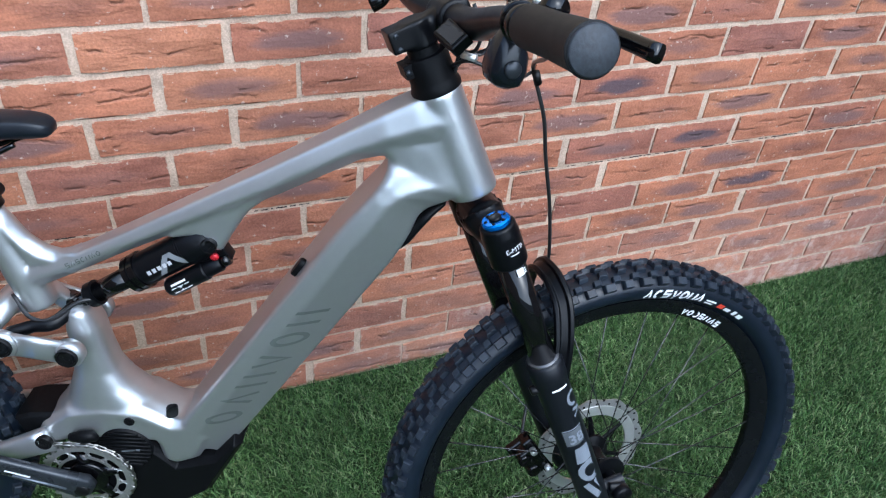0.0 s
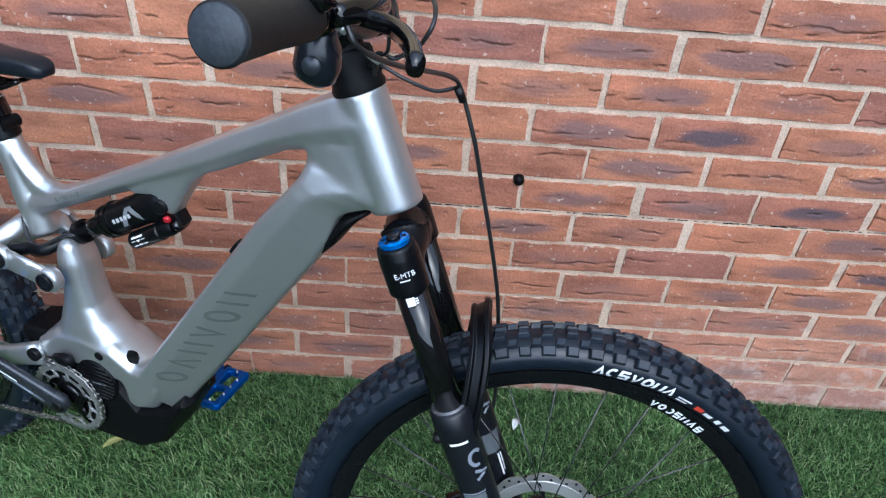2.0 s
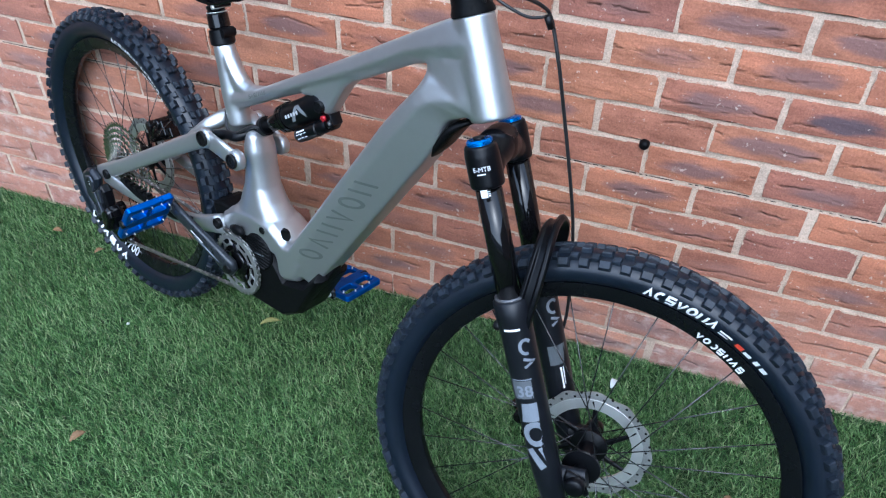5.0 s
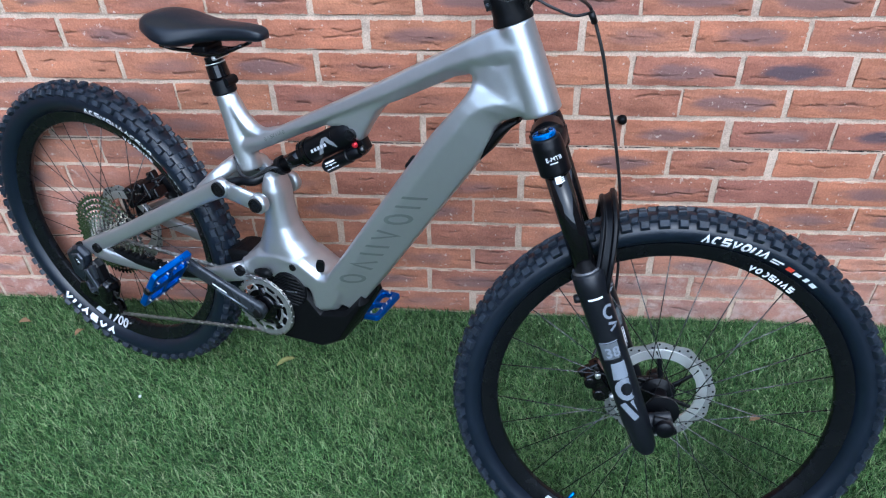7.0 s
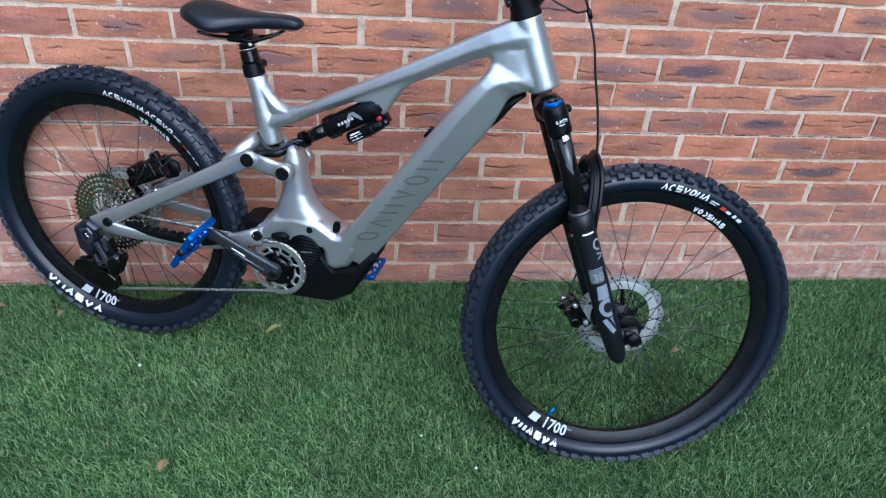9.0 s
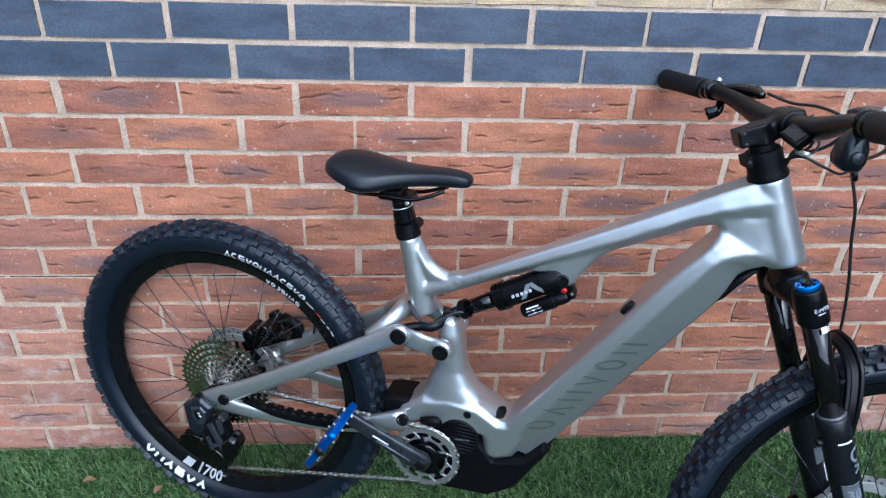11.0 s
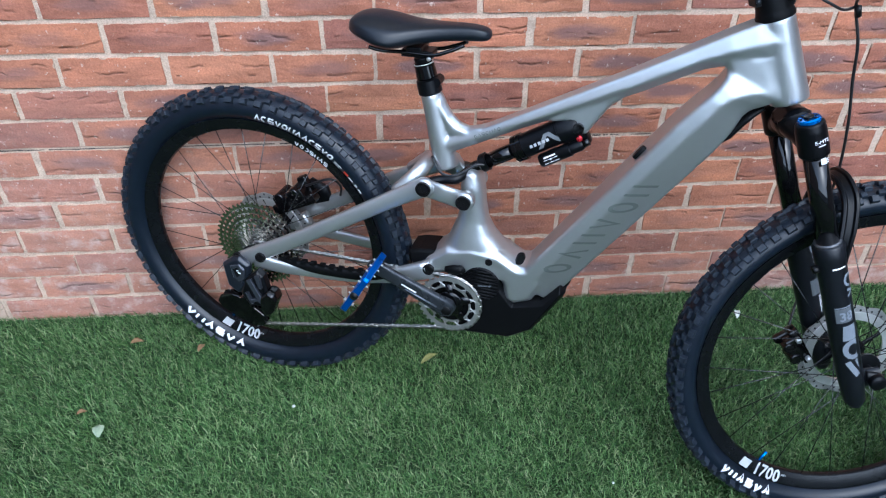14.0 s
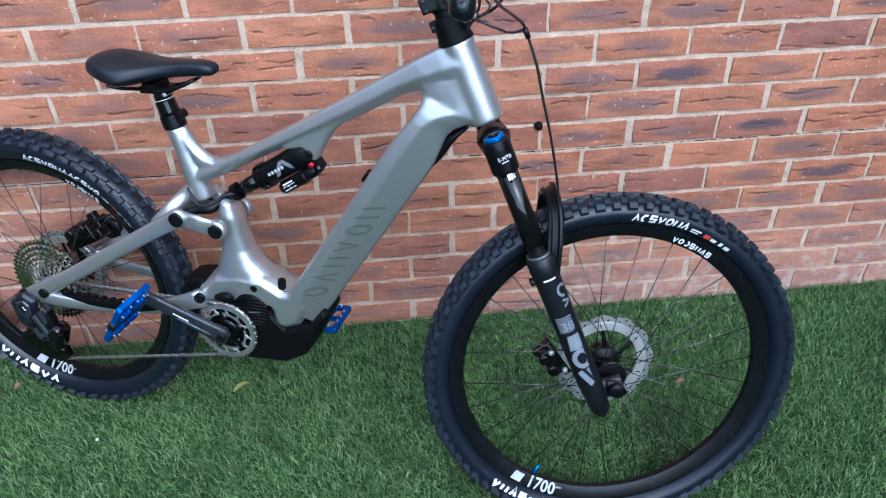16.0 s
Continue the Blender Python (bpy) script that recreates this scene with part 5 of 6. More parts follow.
tube(bm, [(0.042, -0.027, 0.215), (0.042, 0.027, 0.215)], 0.0215, 28, up=(0, 0, 1))
box(bm, (0.028, 0.036, 0.026), pose(-0.022, 0, 0.2145))
box(bm, (0.02, 0.05, 0.034), pose(0.052, 0, 0.216))
stem = fused(steered("stem", bm, BLACK, "black handlebar stem"), 0.0025, 3)
for z in (0.206, 0.222, 0.178):
    bm = bmesh.new()
    tube(bm, [(-0.028, -0.014, z), (-0.028, -0.0188, z)], 0.0034, 10)
    part("stem_bolt", bm, CRANK, stem, "dark stem bolt")
bm = bmesh.new()
half_bar = [(0.042, 0, 0.215), (0.042, 0.05, 0.215), (0.043, 0.1, 0.221), (0.042, 0.17, 0.238), (0.036, 0.24, 0.249), (0.0215, 0.386, 0.2628)]
bar = [(x, -y, z) for x, y, z in half_bar[:0:-1]] + half_bar
tube(bm, spline(bar, 5), [0.0112, 0.0112, 0.013, 0.0165, 0.0172, 0.0172, 0.0172, 0.0165, 0.013, 0.0112, 0.0112], 20)
steered("handlebar", swept(bm), BLACK, "black riser handlebar")
for s in (-1, 1):
    g0, g1 = Vector((0.0345, s * 0.255, 0.2497)), Vector((0.0205, s * 0.392, 0.2631))
    bm = bmesh.new()
    tube(bm, [g0, g0.lerp(g1, 0.02), g0.lerp(g1, 0.5), g0.lerp(g1, 0.93), g0.lerp(g1, 0.99), g1], [0.0165, 0.0185, 0.0175, 0.0185, 0.0195, 0.0175], 28)
    grip = sharp(steered("grip", swept(bm), GRIPMAT, "soft black foam handlebar grip"))
    bm = bmesh.new()
    t = (g1 - g0).normalized()
    tube(bm, [g1 - t * 0.002, g1 + t * 0.001, g1 + t * 0.0022], [0.0178, 0.0178, 0.0165], 28)
    part("grip_end", swept(bm), GRIPEND, grip, "greyed grip end with dust")
    # lever: clamp, body and blade
    bm = bmesh.new()
    tube(bm, [(0.0365, s * 0.232, 0.2485), (0.034, s * 0.25, 0.2495)], 0.0165, 24)
    tube(bm, [(0.039, s * 0.222, 0.2475), (0.0375, s * 0.229, 0.248)], 0.0175, 20)
    tube(bm, spline([(0.05, s * 0.235, 0.243), (0.068, s * 0.2, 0.24), (0.074, s * 0.155, 0.238), (0.072, s * 0.125, 0.236)], 5), [0.009, 0.0125, 0.0115, 0.006], 14, power=2.8)
    lever = steered("brake_lever", swept(bm), GLOSS, "black brake lever with clamp")
    bm = bmesh.new()
    tube(bm, spline([(0.064, s * 0.205, 0.236), (0.09, s * 0.222, 0.222), (0.105, s * 0.26, 0.212), (0.112, s * 0.31, 0.204)], 6), [0.0085, 0.0078, 0.0075, 0.0085], 12, flat=0.75, power=3)
    part("lever_blade", swept(bm), GLOSS, lever)
    bm = bmesh.new()
    tube(bm, [(0.052, s * 0.236, 0.258), (0.058, s * 0.236, 0.262)], 0.0045, 10)
    tube(bm, [(0.05, s * 0.222, 0.234), (0.055, s * 0.222, 0.229)], 0.0045, 10)
    part("lever_bolts", swept(bm), STEEL, lever, "bright clamp bolts")
# remote pod under the right grip
PODMAT = mat("pod_plastic", (0.006, 0.008, 0.012), 0.22, 0, 0.03, 400, 0.1, spec=0.4)
bm = bmesh.new()
tube(bm, [(0.036, -0.214, 0.240), (0.033, -0.212, 0.232), (0.028, -0.209, 0.220), (0.022, -0.207, 0.208), (0.017, -0.206, 0.199), (0.014, -0.205, 0.195)], [0.009, 0.014, 0.0185, 0.0198, 0.017, 0.009], 22, power=2.5)
pod = steered("shifter_pod", bm, PODMAT, "satin black electronic shifter pod")
bm = bmesh.new()
disc(bm, 0.008, -0.2265, -0.2295, (0.023, 0, 0.211), 20, 0.001)
part("shifter_button", bm, CRANK, pod, "dark grey shifter button")
# display beside the stem
bm = bmesh.new()
box(bm, (0.024, 0.038, 0.015), pose(0.018, -0.080, 0.214, 24, -20, 0))
tube(bm, [(0.02, -0.064, 0.214), (0.03, -0.03, 0.206), (0.036, -0.012, 0.206)], [0.007, 0.007, 0.008], 10)
disp = bevelled(steered("display_unit", bm, BLACK, "small grey and black display on the bar", False), 0.004)
bm = bmesh.new()
box(bm, (0.017, 0.03, 0.002), pose(0.0158, -0.0832, 0.2208, 24, -20, 0))
part("screen", bm, CRANK, disp, "dark display screen", smooth=False)
# thumb lever on the left and its ring
bm = bmesh.new()
tube(bm, spline([(0.045, 0.215, 0.232), (0.03, 0.205, 0.217), (0.012, 0.212, 0.214)], 5), [0.007, 0.009, 0.012], 14, flat=0.6)
steered("dropper_lever", swept(bm), GLOSS, "black thumb lever")
bm = bmesh.new()
tube(bm, [(0.066, -0.268, 0.2615), (0.056, -0.268, 0.2605), (0.046, -0.262, 0.256)], [0.0105, 0.0115, 0.008], 20)
cylinder = steered("lever_cap", bm, GLOSS, "small round black cap of the lever")
bm = bmesh.new()
tube(bm, [(0.0545, -0.268, 0.2655), (0.0535, -0.268, 0.2695)], [0.005, 0.004], 12)
part("cap_screw", bm, BOLT, cylinder)


def cable(points, r, label):
    bm = bmesh.new()
    tube(bm, spline(points, 8), r, 8)
    return steered("cable", bm, CABLE, label)


cable([(0.06, -0.228, 0.236), (0.064, -0.226, 0.214), (0.076, -0.17, 0.186), (0.093, -0.1, 0.16), (0.107, -0.045, 0.138), (0.111, -0.025, 0.118), (0.110, -0.02, 0.06), (0.103, -0.005, 0.0), (0.094, 0.01, -0.08), (0.080, 0.035, -0.17), (0.06, 0.06, -0.25), (0.028, 0.078, -0.36), (-0.02, 0.075, -0.45), (-0.05, 0.05, -0.48)], 0.0026, "black front brake hose")
cable([(0.072, 0.125, 0.236), (0.085, 0.075, 0.222), (0.1, 0.02, 0.218), (0.108, -0.03, 0.206), (0.1, -0.05, 0.19), (0.075, -0.035, 0.172), (0.04, -0.01, 0.165), (0.02, 0, 0.15)], 0.0026, "black hose looping into the headset")
cable([(0.06, -0.045, 0.228), (0.06, -0.05, 0.205), (0.05, -0.04, 0.18), (0.035, -0.02, 0.172), (0.02, -0.012, 0.15)], 0.0022, "thin black display cable")
cable([(0.06, 0.02, 0.226), (0.066, -0.02, 0.195), (0.07, -0.03, 0.178), (0.055, -0.03, 0.168), (0.035, -0.025, 0.178), (0.02, -0.014, 0.152)], 0.002, "thin black looped cable")
cable([(0.02, -0.012, 0.165), (0.036, -0.045, 0.172), (0.06, -0.05, 0.15), (0.085, -0.04, 0.128), (0.108, -0.026, 0.122)], 0.0022, "thin black switch cable")
bm = bmesh.new()
tube(bm, [(0.031, -0.042, 0.181), (0.041, -0.056, 0.175)], 0.0042, 10)
steered("cable_joint", bm, STEEL, "bright cable connector")
bm = bmesh.new()
tube(bm, [(0.1095, -0.037, 0.124), (0.1105, -0.031, 0.108)], 0.0048, 12)
steered("cable_clip", bm, BOLT, "black cable clip")


# ---- print on the fork and frame ----
def on_leg(side, z0, turn, r):
    def place(u, v):
        q = turn + u / r
        return (r * math.sin(q), side * LEG - r * math.cos(q), z0 + v)
    return place


PALE = mat("pale_print", (0.17, 0.19, 0.22), 0.5, 0, 0, 500, 0.06)
leg_print = lambda polys, z0, turn, r, material, label: laid("fork_print", polys, on_leg(-1, z0, turn, r), material, bike, label)
for polys, z0, turn, r, material, label in (
    (strips(-0.013, 0, 0.013, -0.032, 0.12, 8), -0.410, 0.3, 0.0252, PALE, "bold pale logo shape on the fork leg"),
    (cut_rows(stroke(round_mark(-0.015, -0.073, 0.03, 0.034), 0.0095), 2), -0.408, 0.3, 0.0252, PALE, "bold pale logo shape on the fork leg"),
    (cut_rows(stroke([(-0.014, -0.082), (0.002, -0.118)], 0.0105) + stroke([(0.004, -0.080), (0.016, -0.112)], 0.0105)), -0.408, 0.3, 0.0252, PALE, "bold pale logo shape on the fork leg"),
    (strips(-0.02, 0, 0.026, -0.03, 0, 14), -0.372, 0.2, 0.0249, GREYPRINT, "grey band on the fork leg"),
    (strips(-0.02, 0.002, 0.026, 0.0, 0, 14), -0.371, 0.2, 0.025, PALE, "thin white line on the fork leg"),
    (cut_rows(stroke(round_mark(-0.009, -0.022, 0.018, 0.022, 0.7, 0.6), 0.0048) + stroke([(-0.007, -0.03), (0.008, -0.036), (-0.007, -0.044)], 0.0046), 2), -0.306, 0.7, 0.0258, PALE, "white block print on the fork leg"),
    (strips(-0.012, 0, 0.012, -0.0035, 0, 8), -0.286, 0.1, 0.0266, WHITE, "thin white print on the fork leg"),
):
    ob = leg_print(polys, z0, turn, r, material, label)
    ob.matrix_basis = STEER
ob = laid("fork_print", [[(u - 0.012, v - 0.024) for u, v in p] for p in lettering("38", 0.0185, 0.0006)], on_leg(-1, -0.374, 0.1, 0.0253), PALE, bike, "pale number on the grey band")
ob.matrix_basis = STEER
ob = laid("fork_print", [[(u - 0.011, v) for u, v in p] for p in lettering("E-MTB", 0.0065)], on_leg(-1, -0.052, 0.15, 0.0262), WHITE, bike, "white print on the fork crown")
ob.matrix_basis = STEER
ob = laid("fork_print", strips(-0.006, 0, 0.006, -0.0015, 0, 4) + strips(-0.006, -0.022, 0.0035, -0.033, 0, 4) + strips(0.004, -0.024, 0.0075, -0.0255) + strips(0.004, -0.027, 0.0075, -0.0285) + strips(0.004, -0.030, 0.0075, -0.0315), on_leg(-1, -0.055, 0.15, 0.0262), WHITE, bike, "small white marks on the fork crown")
ob.matrix_basis = STEER
for polys, z0, turn, material, label in ((cut_rows(stroke(round_mark(-0.009, -0.022, 0.018, 0.022, 0.7, 0.6), 0.0048) + stroke([(-0.007, -0.03), (0.008, -0.036), (-0.007, -0.044)], 0.0046), 2), -0.31, 0.9, PALE, "white block print on the far fork leg"),
                                         (strips(-0.014, 0, 0.02, -0.035, 0, 10), -0.39, 0.6, GREYPRINT, "grey band on the far fork leg"),
                                         (strips(-0.004, 0, -0.001, -0.04, 0, 2) + strips(0.001, 0, 0.003, -0.034, 0, 2), -0.43, 0.8, WHITE, "small white print on the far fork leg")):
    ob = laid("fork_print", polys, on_leg(1, z0, turn, 0.0256), material, bike, label)
    ob.matrix_basis = STEER


bpy.context.view_layer.update()
skin_mesh = frame_body.evaluated_get(bpy.context.evaluated_depsgraph_get()).to_mesh()
skin = bvhtree.BVHTree.FromPolygons([v.co.copy() for v in skin_mesh.vertices], [p.vertices[:] for p in skin_mesh.polygons])


def on_skin(x, z, lift=0.001):
    """The point of the frame's right side at x and z."""
    hit = skin.ray_cast(Vector((x, -0.2, z)), Vector((0, 1, 0)))[0]
    return (x, (hit.y if hit else -0.03) - lift, z)


def on_tube(u, v):
    """The right side of the down tube: u up along it, v across it from its lower edge."""
    p = Vector((0.6775, 0, 0.092)) + DT * (u - 0.01) + DTN * (v - 0.040)
    return on_skin(p.x, p.z)


for i, kind in enumerate("opivoi"):
    polys = cut_rows(plain_marks(kind, 0.031, 0.042, 0.0, 0.0064, -0.7), 4)
    laid("frame_print", [[(x + 0.018 + i * 0.0475, y + 0.022) for x, y in p] for p in polys], on_tube, TONAL, bike, "tonal dark grey line shape printed on the down tube")
polys = plain_marks("zpzcipo", 0.0062, 0.0075, 0.0016, 0.0014)
laid("frame_print", polys, lambda u, v: on_skin(0.486 + 0.93 * u - 0.36 * v, 0.340 + 0.5 * u + 0.87 * v), TONAL, bike, "small tonal print on the top tube")
# shock prints
SHOCKGREY = mat("shock_grey_print", (0.16, 0.17, 0.18), 0.5, 0, 0, 500, 0.06)
sn = Vector((-d.z, 0, d.x))
def on_shock(u, v):
    p = a + d * (0.06 + u)
    q = v / 0.0257
    return p + Vector((0, -0.0257 * math.cos(q), 0)) + (-sn if sn.z < 0 else sn) * (0.0257 * math.sin(q))
laid("shock_print", cut_rows(strips(-0.028, -0.012, -0.018, 0.014, 0.8, 2) + strips(-0.004, -0.012, 0.006, 0.014, -0.8, 2)), on_shock, SHOCKGREY, shock, "grey crossed bars on the shock")
laid("shock_print", [s for i in range(5) for s in strips(-0.028 + i * 0.0085, -0.002, -0.0225 + i * 0.0085, 0.004, 0.1)], lambda u, v: Vector(on_shock(-u, v)) + Vector((0, -0.0006, 0)), RIMPRINT, shock, "pale block print on the shock")
rd = (r1 - r0).normalized()
rn = Vector((-rd.z, 0, rd.x))
def on_reservoir(u, v):
    q = v / 0.0138
    return r0 + rd * (0.02 + u) + Vector((0, -0.0138 * math.cos(q), 0)) + rn * (0.0138 * math.sin(q))
laid("shock_print", strips(-0.01, -0.007, -0.002, 0.002) + hollow(0.0, -0.007, 0.009, 0.009, 0.003) + strips(0.011, -0.007, 0.019, 0.002) + strips(-0.008, 0.005, 0.016, 0.008, 0, 2), on_reservoir, WHITE, shock, "white block print on the reservoir")
laid("motor_print", strips(-0.006, 0, 0.014, 0.003, 0.3, 2) + strips(0.016, 0, 0.022, 0.004, 0.3), lambda u, v: (0.528 + u, -0.0516, 0.026 + v + u * 0.15), GREYPRINT, mc, "small grey print on the motor cover")


# ---- turf blades ----
def turf_patch(name, x0, x1, y0, y1, count, seed, coarse=1.0):
    rng = np.random.default_rng(seed)
    px, py = rng.uniform(x0, x1, count), rng.uniform(y0, y1, count)
    ang = rng.uniform(0, 2 * np.pi, count)
    lean = np.abs(rng.normal(0.0, 0.6, count)) + 0.15
    ln = rng.uniform(0.02, 0.033, count)
    wd = rng.uniform(0.0014, 0.0024, count) / 2 * coarse
    dx, dy = np.cos(ang) * np.sin(lean) * 1.1 - 0.16, np.sin(ang) * np.sin(lean) * 1.1 - 0.05
    up = np.cos(lean)
    tw = rng.uniform(0, 2 * np.pi, count)
    wx, wy = np.cos(tw) * wd, np.sin(tw) * wd
    v = np.empty((count, 5, 3), np.float32)
    for k, (f, w) in enumerate(((0, 1), (0, -1), (0.55, -1), (0.55, 1))):
        v[:, k, 0] = px + dx * ln * f * 0.7 + wx * w
        v[:, k, 1] = py + dy * ln * f * 0.7 + wy * w
        v[:, k, 2] = PLINTH + up * ln * f
    v[:, 4, 0], v[:, 4, 1], v[:, 4, 2] = px + dx * ln * 1.15, py + dy * ln * 1.15, PLINTH + up * ln * 0.95
    v[:, :, 1] = np.minimum(v[:, :, 1], -0.001)
    me = bpy.data.meshes.new(name)
    me.vertices.add(count * 5)
    me.vertices.foreach_set("co", v.ravel())
    base = (np.arange(count) * 5)[:, None]
    loops = (base + np.array([0, 1, 2, 3, 3, 2, 4])[None]).ravel().astype(np.int32)
    me.loops.add(count * 7)
    me.loops.foreach_set("vertex_index", loops)
    me.polygons.add(count * 2)
    starts = (np.arange(count) * 7)[:, None] + np.array([0, 4])[None]
    me.polygons.foreach_set("loop_start", starts.ravel().astype(np.int32))
    me.update(calc_edges=True)
    me.materials.append(BLADE)
    return tagged(new(name, me), "short green artificial grass blades with pale tips", "artificial grass", kind="stuff")


turf_patch("artificial_grass", -2.6, 2.6, -1.35, 0.0, 520000, 3)
turf_patch("artificial_grass", -5.0, 5.0, -6.0, -1.35, 160000, 4, 5.0)

# ---- brick wall, built of single bricks ----
bm = bmesh.new()
box(bm, (9.0, 0.2, 2.73), Matrix.Translation((-0.2, 0.1058, 1.2)))
wall = part("wall", bm, MORTAR, smooth=False)
tagged(wall, "red brick wall with cream mortar, blue band and buff bricks above", "brick wall", kind="structure")


def brick_mesh(seed, flat=False):
    rnd = random.Random(seed)
    lx, lz, depth, nx, nz = 0.2125, 0.0632, 0.02, 6, 2
    bm = bmesh.new()
    grid = []
    for j in range(nz + 1):
        row = []
        for i in range(nx + 1):
            x, z = -lx / 2 + lx * i / nx, -lz / 2 + lz * j / nz
            edge = i in (0, nx) or j in (0, nz)
            dy = 0.0015 if edge else rnd.uniform(-0.003, 0.0012)
            if edge and not flat:
                x += rnd.uniform(-0.0016, 0.0016)
                z += rnd.uniform(-0.0016, 0.0016)
                dy = rnd.uniform(0.0006, 0.003)
            if flat:
                dy = 0.001 if edge else 0.0
            row.append(bm.verts.new((x, dy, z)))
        grid.append(row)
    for j in range(nz):
        for i in range(nx):
            bm.faces.new((grid[j][i], grid[j][i + 1], grid[j + 1][i + 1], grid[j + 1][i]))
    back = [bm.verts.new((sx * lx / 2, depth, sz * lz / 2)) for sx, sz in ((-1, -1), (1, -1), (1, 1), (-1, 1))]
    bm.faces.new([back[0], back[1], *grid[0][::-1]])
    bm.faces.new([back[1], back[2], *[grid[j][nx] for j in range(nz, -1, -1)]])
    bm.faces.new([back[2], back[3], *grid[nz]])
    bm.faces.new([back[3], back[0], *[grid[j][0] for j in range(nz + 1)]])
    bm.normal_update()
    me = bpy.data.meshes.new("brick")
    bm.to_mesh(me)
    bm.free()
    me.materials.append(BRICK)
    me.shade_smooth()
    me.set_sharp_from_angle(angle=radians(40))
    return me


bricks = [brick_mesh(i) for i in range(9)]
blues = [brick_mesh(i, True) for i in range(2)]
for me in blues:
    me.materials[0] = ENGINEERING
buffs = [brick_mesh(i) for i in range(20, 24)]
for me in buffs:
    me.materials[0] = BUFF
DARK = {(3, -3), (3, 1), (1, 2), (-1, 3)}
rest = {BRICK: ([], []), ENGINEERING: ([], []), BUFF: ([], [])}
pick = random.Random(11)
for c in range(-6, 26):
    odd = c % 2
    for i in range(-20, 20):
        x = (i + (0.5 if odd else 0.0)) * BRICKL + pick.uniform(-0.004, 0.004)
        z = JOINT0 + (c - 0.5) * COURSE + pick.uniform(-0.0015, 0.0015)
        y = pick.uniform(-0.0015, 0.0015)
        tilt = pick.uniform(-0.35, 0.35)
        me = pick.choice(blues if c in (7, 8) else buffs if c > 8 else bricks)
        near = -1.95 < x < 2.0 and -6 <= c <= 10
        if near:
            ob = new("brick", me)
            ob.parent = wall
            ob.matrix_basis = pose(x, y, z, 0, tilt, 0)
            n = i if odd else i - 0.5
            if (c, n) in DARK:
                ob.material_slots[0].link, ob.material_slots[0].material = "OBJECT", BURNT
        elif -4.6 < x < 4.2:
            vs, fs = rest[ENGINEERING if c in (7, 8) else BUFF if c > 8 else BRICK]
            k, m = len(vs), pose(x, y, z, 0, tilt, 0)
            vs.extend(tuple(m @ v.co) for v in me.vertices)
            fs.extend(tuple(k + q for q in p.vertices) for p in me.polygons)
for (material, (vs, fs)), name in zip(rest.items(), ("far_red_bricks", "far_blue_bricks", "far_buff_bricks")):
    me = bpy.data.meshes.new(name)
    me.from_pydata(vs, [], fs)
    me.materials.append(material)
    ob = new(name, me)
    ob.parent, ob["kind"] = wall, "stuff"

# open joint above the damp course, and a plugged fixing hole
rnd = random.Random(8)
x = -1.95
while x < 2.0:
    left = x < -0.95
    ln = rnd.uniform(0.04, 0.16) if left else rnd.choice((0.004, 0.007, 0.012, 0.02, 0.034, 0.05))
    bm = bmesh.new()
    n = 8
    fat = 1.0 if left else rnd.uniform(0.5, 1.3)
    top = [(x + ln * i / n, 0.0046, JOINT0 + 0.0004 + fat * rnd.uniform(0.0002, 0.0016)) for i in range(n + 1)]
    low = [(x + ln * i / n, 0.0046, JOINT0 - 0.0002 - fat * rnd.uniform(0.0002, 0.0014)) for i in range(n + 1)]
    vt, vl = [bm.verts.new(p) for p in top], [bm.verts.new(p) for p in low]
    for i in range(n):
        bm.faces.new((vl[i], vl[i + 1], vt[i + 1], vt[i]))
    part("open_joint", bm, GAP, wall, "dark open gap in the mortar joint", smooth=False)
    x += ln + (rnd.uniform(0.0, 0.012) if left else rnd.choice((0.003, 0.006, 0.012, 0.03)))
bm = bmesh.new()
lathe(bm, [(0.0001, -0.012), (0.006, -0.0125), (0.0095, -0.008), (0.0105, 0.0), (0.0105, 0.012)], "y", 18, (-0.008, 0, 0.573))
bmesh.ops.recalc_face_normals(bm, faces=bm.faces)
tagged(part("wall_plug", bm, PLASTIC), "small round black plastic plug in a mortar joint", "wall plug")

LEAVES = [(-1.544, -0.13, 0.03, 10), (-1.375, -0.161, 0.026, 60), (-1.616, -0.354, 0.022, 20), (-1.005, -0.684, 0.034, 65)]
# fallen leaves and bits on the turf
DRYLEAF = mat("dry_leaf", (0.22, 0.13, 0.06), 0.7, 0, 0.4, 300, 0.3)
GREENLEAF = mat("yellow_green_leaf", (0.25, 0.25, 0.08), 0.6, 0, 0.3, 300, 0.25)
PALELEAF = mat("pale_leaf", (0.3, 0.37, 0.24), 0.6, 0, 0.3, 300, 0.2)
FLUFF = mat("white_fluff", (0.6, 0.62, 0.6), 0.8, 0, 0.3, 300, 0.1)


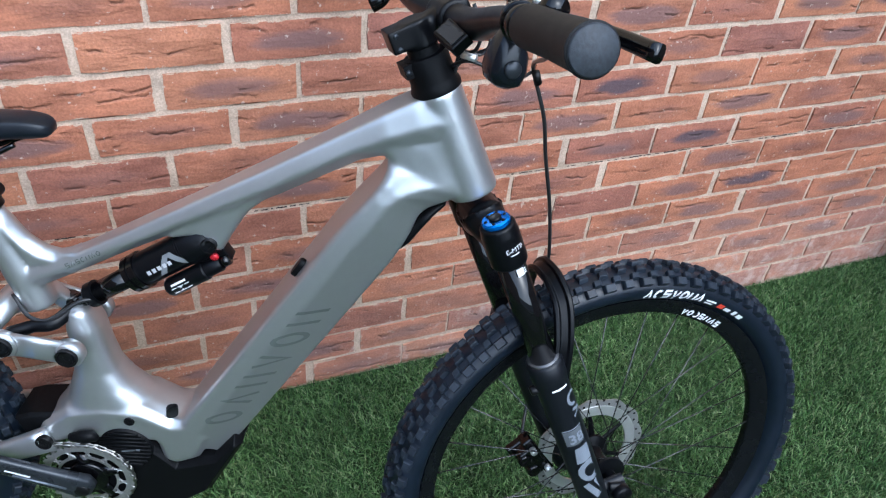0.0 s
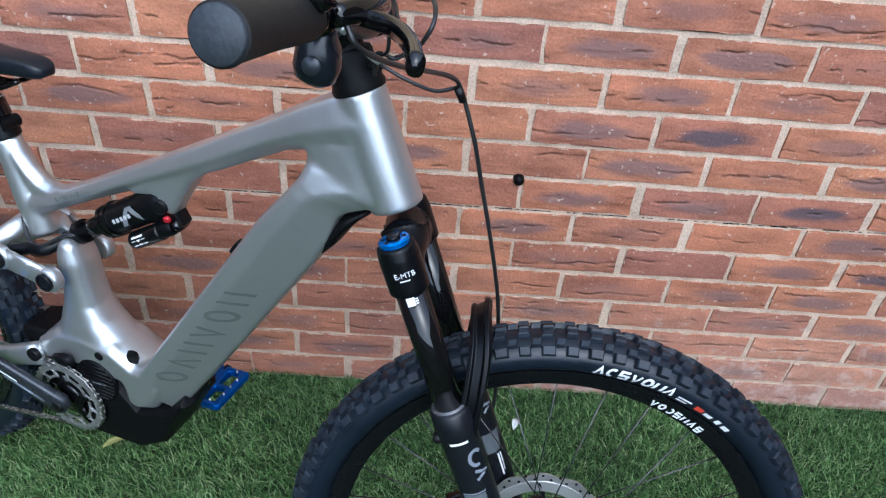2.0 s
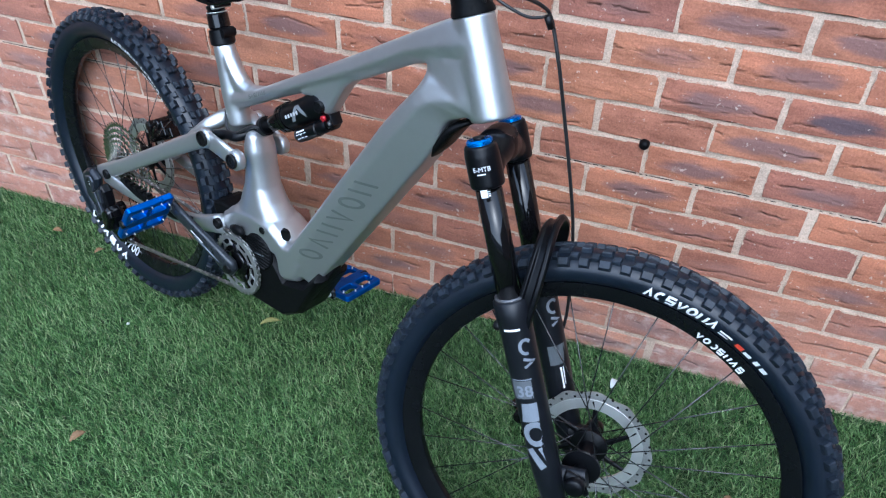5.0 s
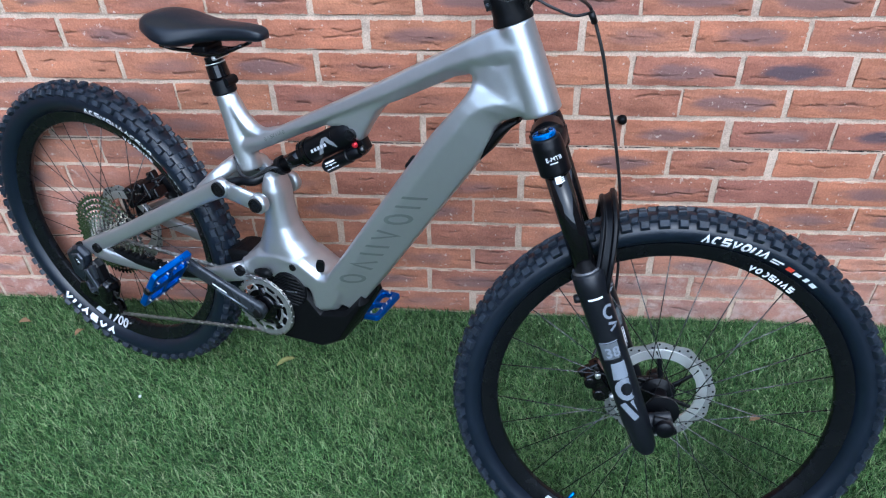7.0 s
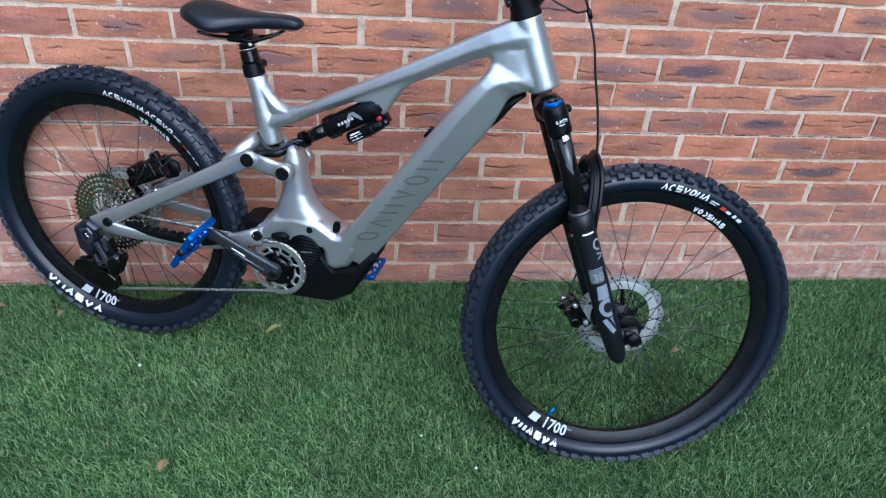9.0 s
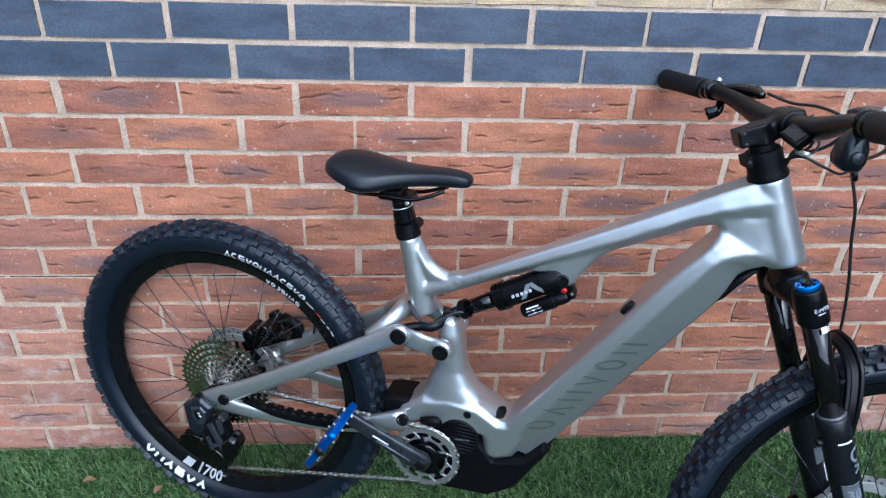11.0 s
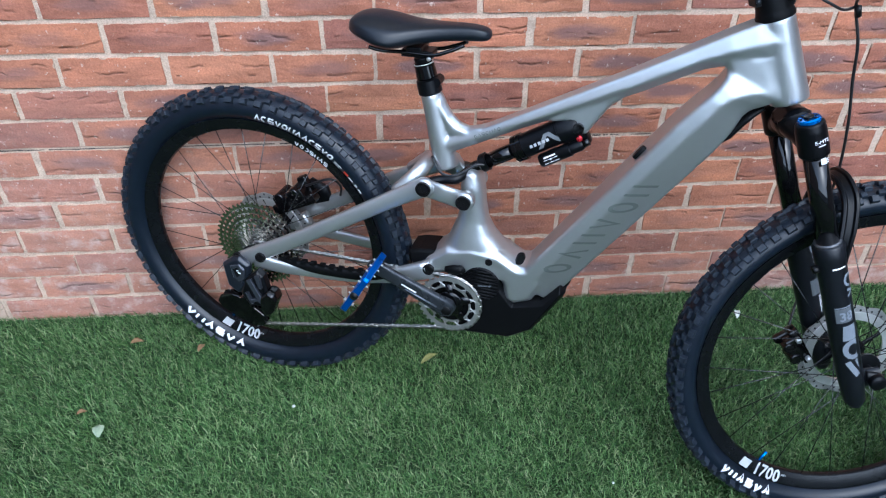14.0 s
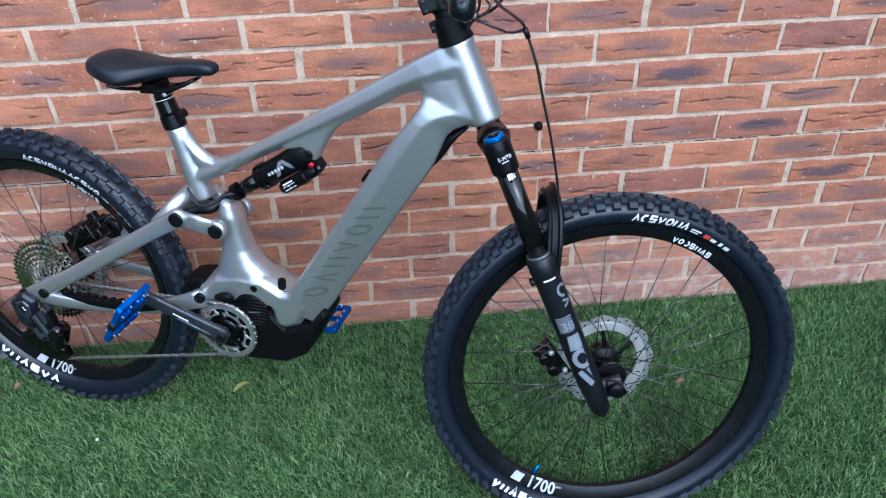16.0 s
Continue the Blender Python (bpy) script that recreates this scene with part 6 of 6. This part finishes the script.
def leaf(x, y, length, width, turn, curl, material, label, name="fallen_leaf", z=0.003):
    """A curled leaf blade with a mid rib and a stalk, lying on the grass tips."""
    bm = bmesh.new()
    rows = []
    for i in range(9):
        f = i / 8
        w = width / 2 * math.sin(math.pi * min(1, f * 0.94 + 0.05)) ** 0.8
        h = curl * math.sin(math.pi * f)
        rows.append([bm.verts.new((length * (f - 0.5), s * w, h + abs(s) * w * 0.5 + (0.0015 if i % 2 and s else 0))) for s in (-1, -0.5, 0, 0.5, 1)])
    for a, b in zip(rows, rows[1:]):
        for j in range(4):
            bm.faces.new((a[j], a[j + 1], b[j + 1], b[j]))
    tube(bm, [(length * 0.5 - 0.002, 0, 0.001), (length * 0.62, 0.002, 0.002)], 0.0006, 5)
    ob = part(name, bm, material)
    ob.matrix_world = pose(x, y, z, 0, 0, turn)
    md = ob.modifiers.new("thick", "SOLIDIFY")
    md.thickness = 0.0005
    return tagged(ob, label, "leaf", "fallen leaves")


leaf(-0.796, -0.235, 0.05, 0.017, 35, 0.006, GREENLEAF, "yellow-green fallen leaf lying on the turf")
leaf(-1.561, -0.410, 0.034, 0.026, 100, 0.004, PALELEAF, "pale green fallen leaf lying on the turf")
leaf(0.321, -0.35, 0.026, 0.016, 20, 0.004, DRYLEAF, "small dry brown leaf lying on the turf")
for px, py, ln, tn in LEAVES:
    leaf(px, py, ln, ln * 0.6, tn, 0.004, DRYLEAF, "small dry brown leaf lying on the turf")
leaf(0.05, -0.125, 0.03, 0.016, 75, 0.008, FLUFF, "small white feather stuck in the turf", "feather")
for px, py, r in ((-1.126, -0.363, 0.0042), (-0.30, -0.72, 0.0035), (-0.42, -0.62, 0.003)):
    bm = bmesh.new()
    bmesh.ops.create_icosphere(bm, subdivisions=2, radius=r)
    for v in bm.verts:
        v.co *= 1 + 0.35 * noise.noise(v.co * 300 + Vector((px, py, 0)))
        v.co.z *= 0.6
    ob = part("white_crumb", bm, FLUFF)
    ob.matrix_world = pose(px, py, 0.0)
    tagged(ob, "small white crumb lying on the turf", "debris", "white crumbs")

# dark pot standing by the wall
bm = bmesh.new()
lathe(bm, [(0.0001, -0.03), (0.115, -0.03), (0.12, -0.02), (0.15, 0.1), (0.19, 0.25), (0.195, 0.27), (0.18, 0.27), (0.175, 0.25), (0.0001, 0.23)], "z", 40, (1.635, -0.215, 0))
bmesh.ops.recalc_face_normals(bm, faces=bm.faces)
tagged(sharp(part("plant_pot", bm, PLASTIC), 40), "black plastic pot standing on the turf by the wall", "pot")
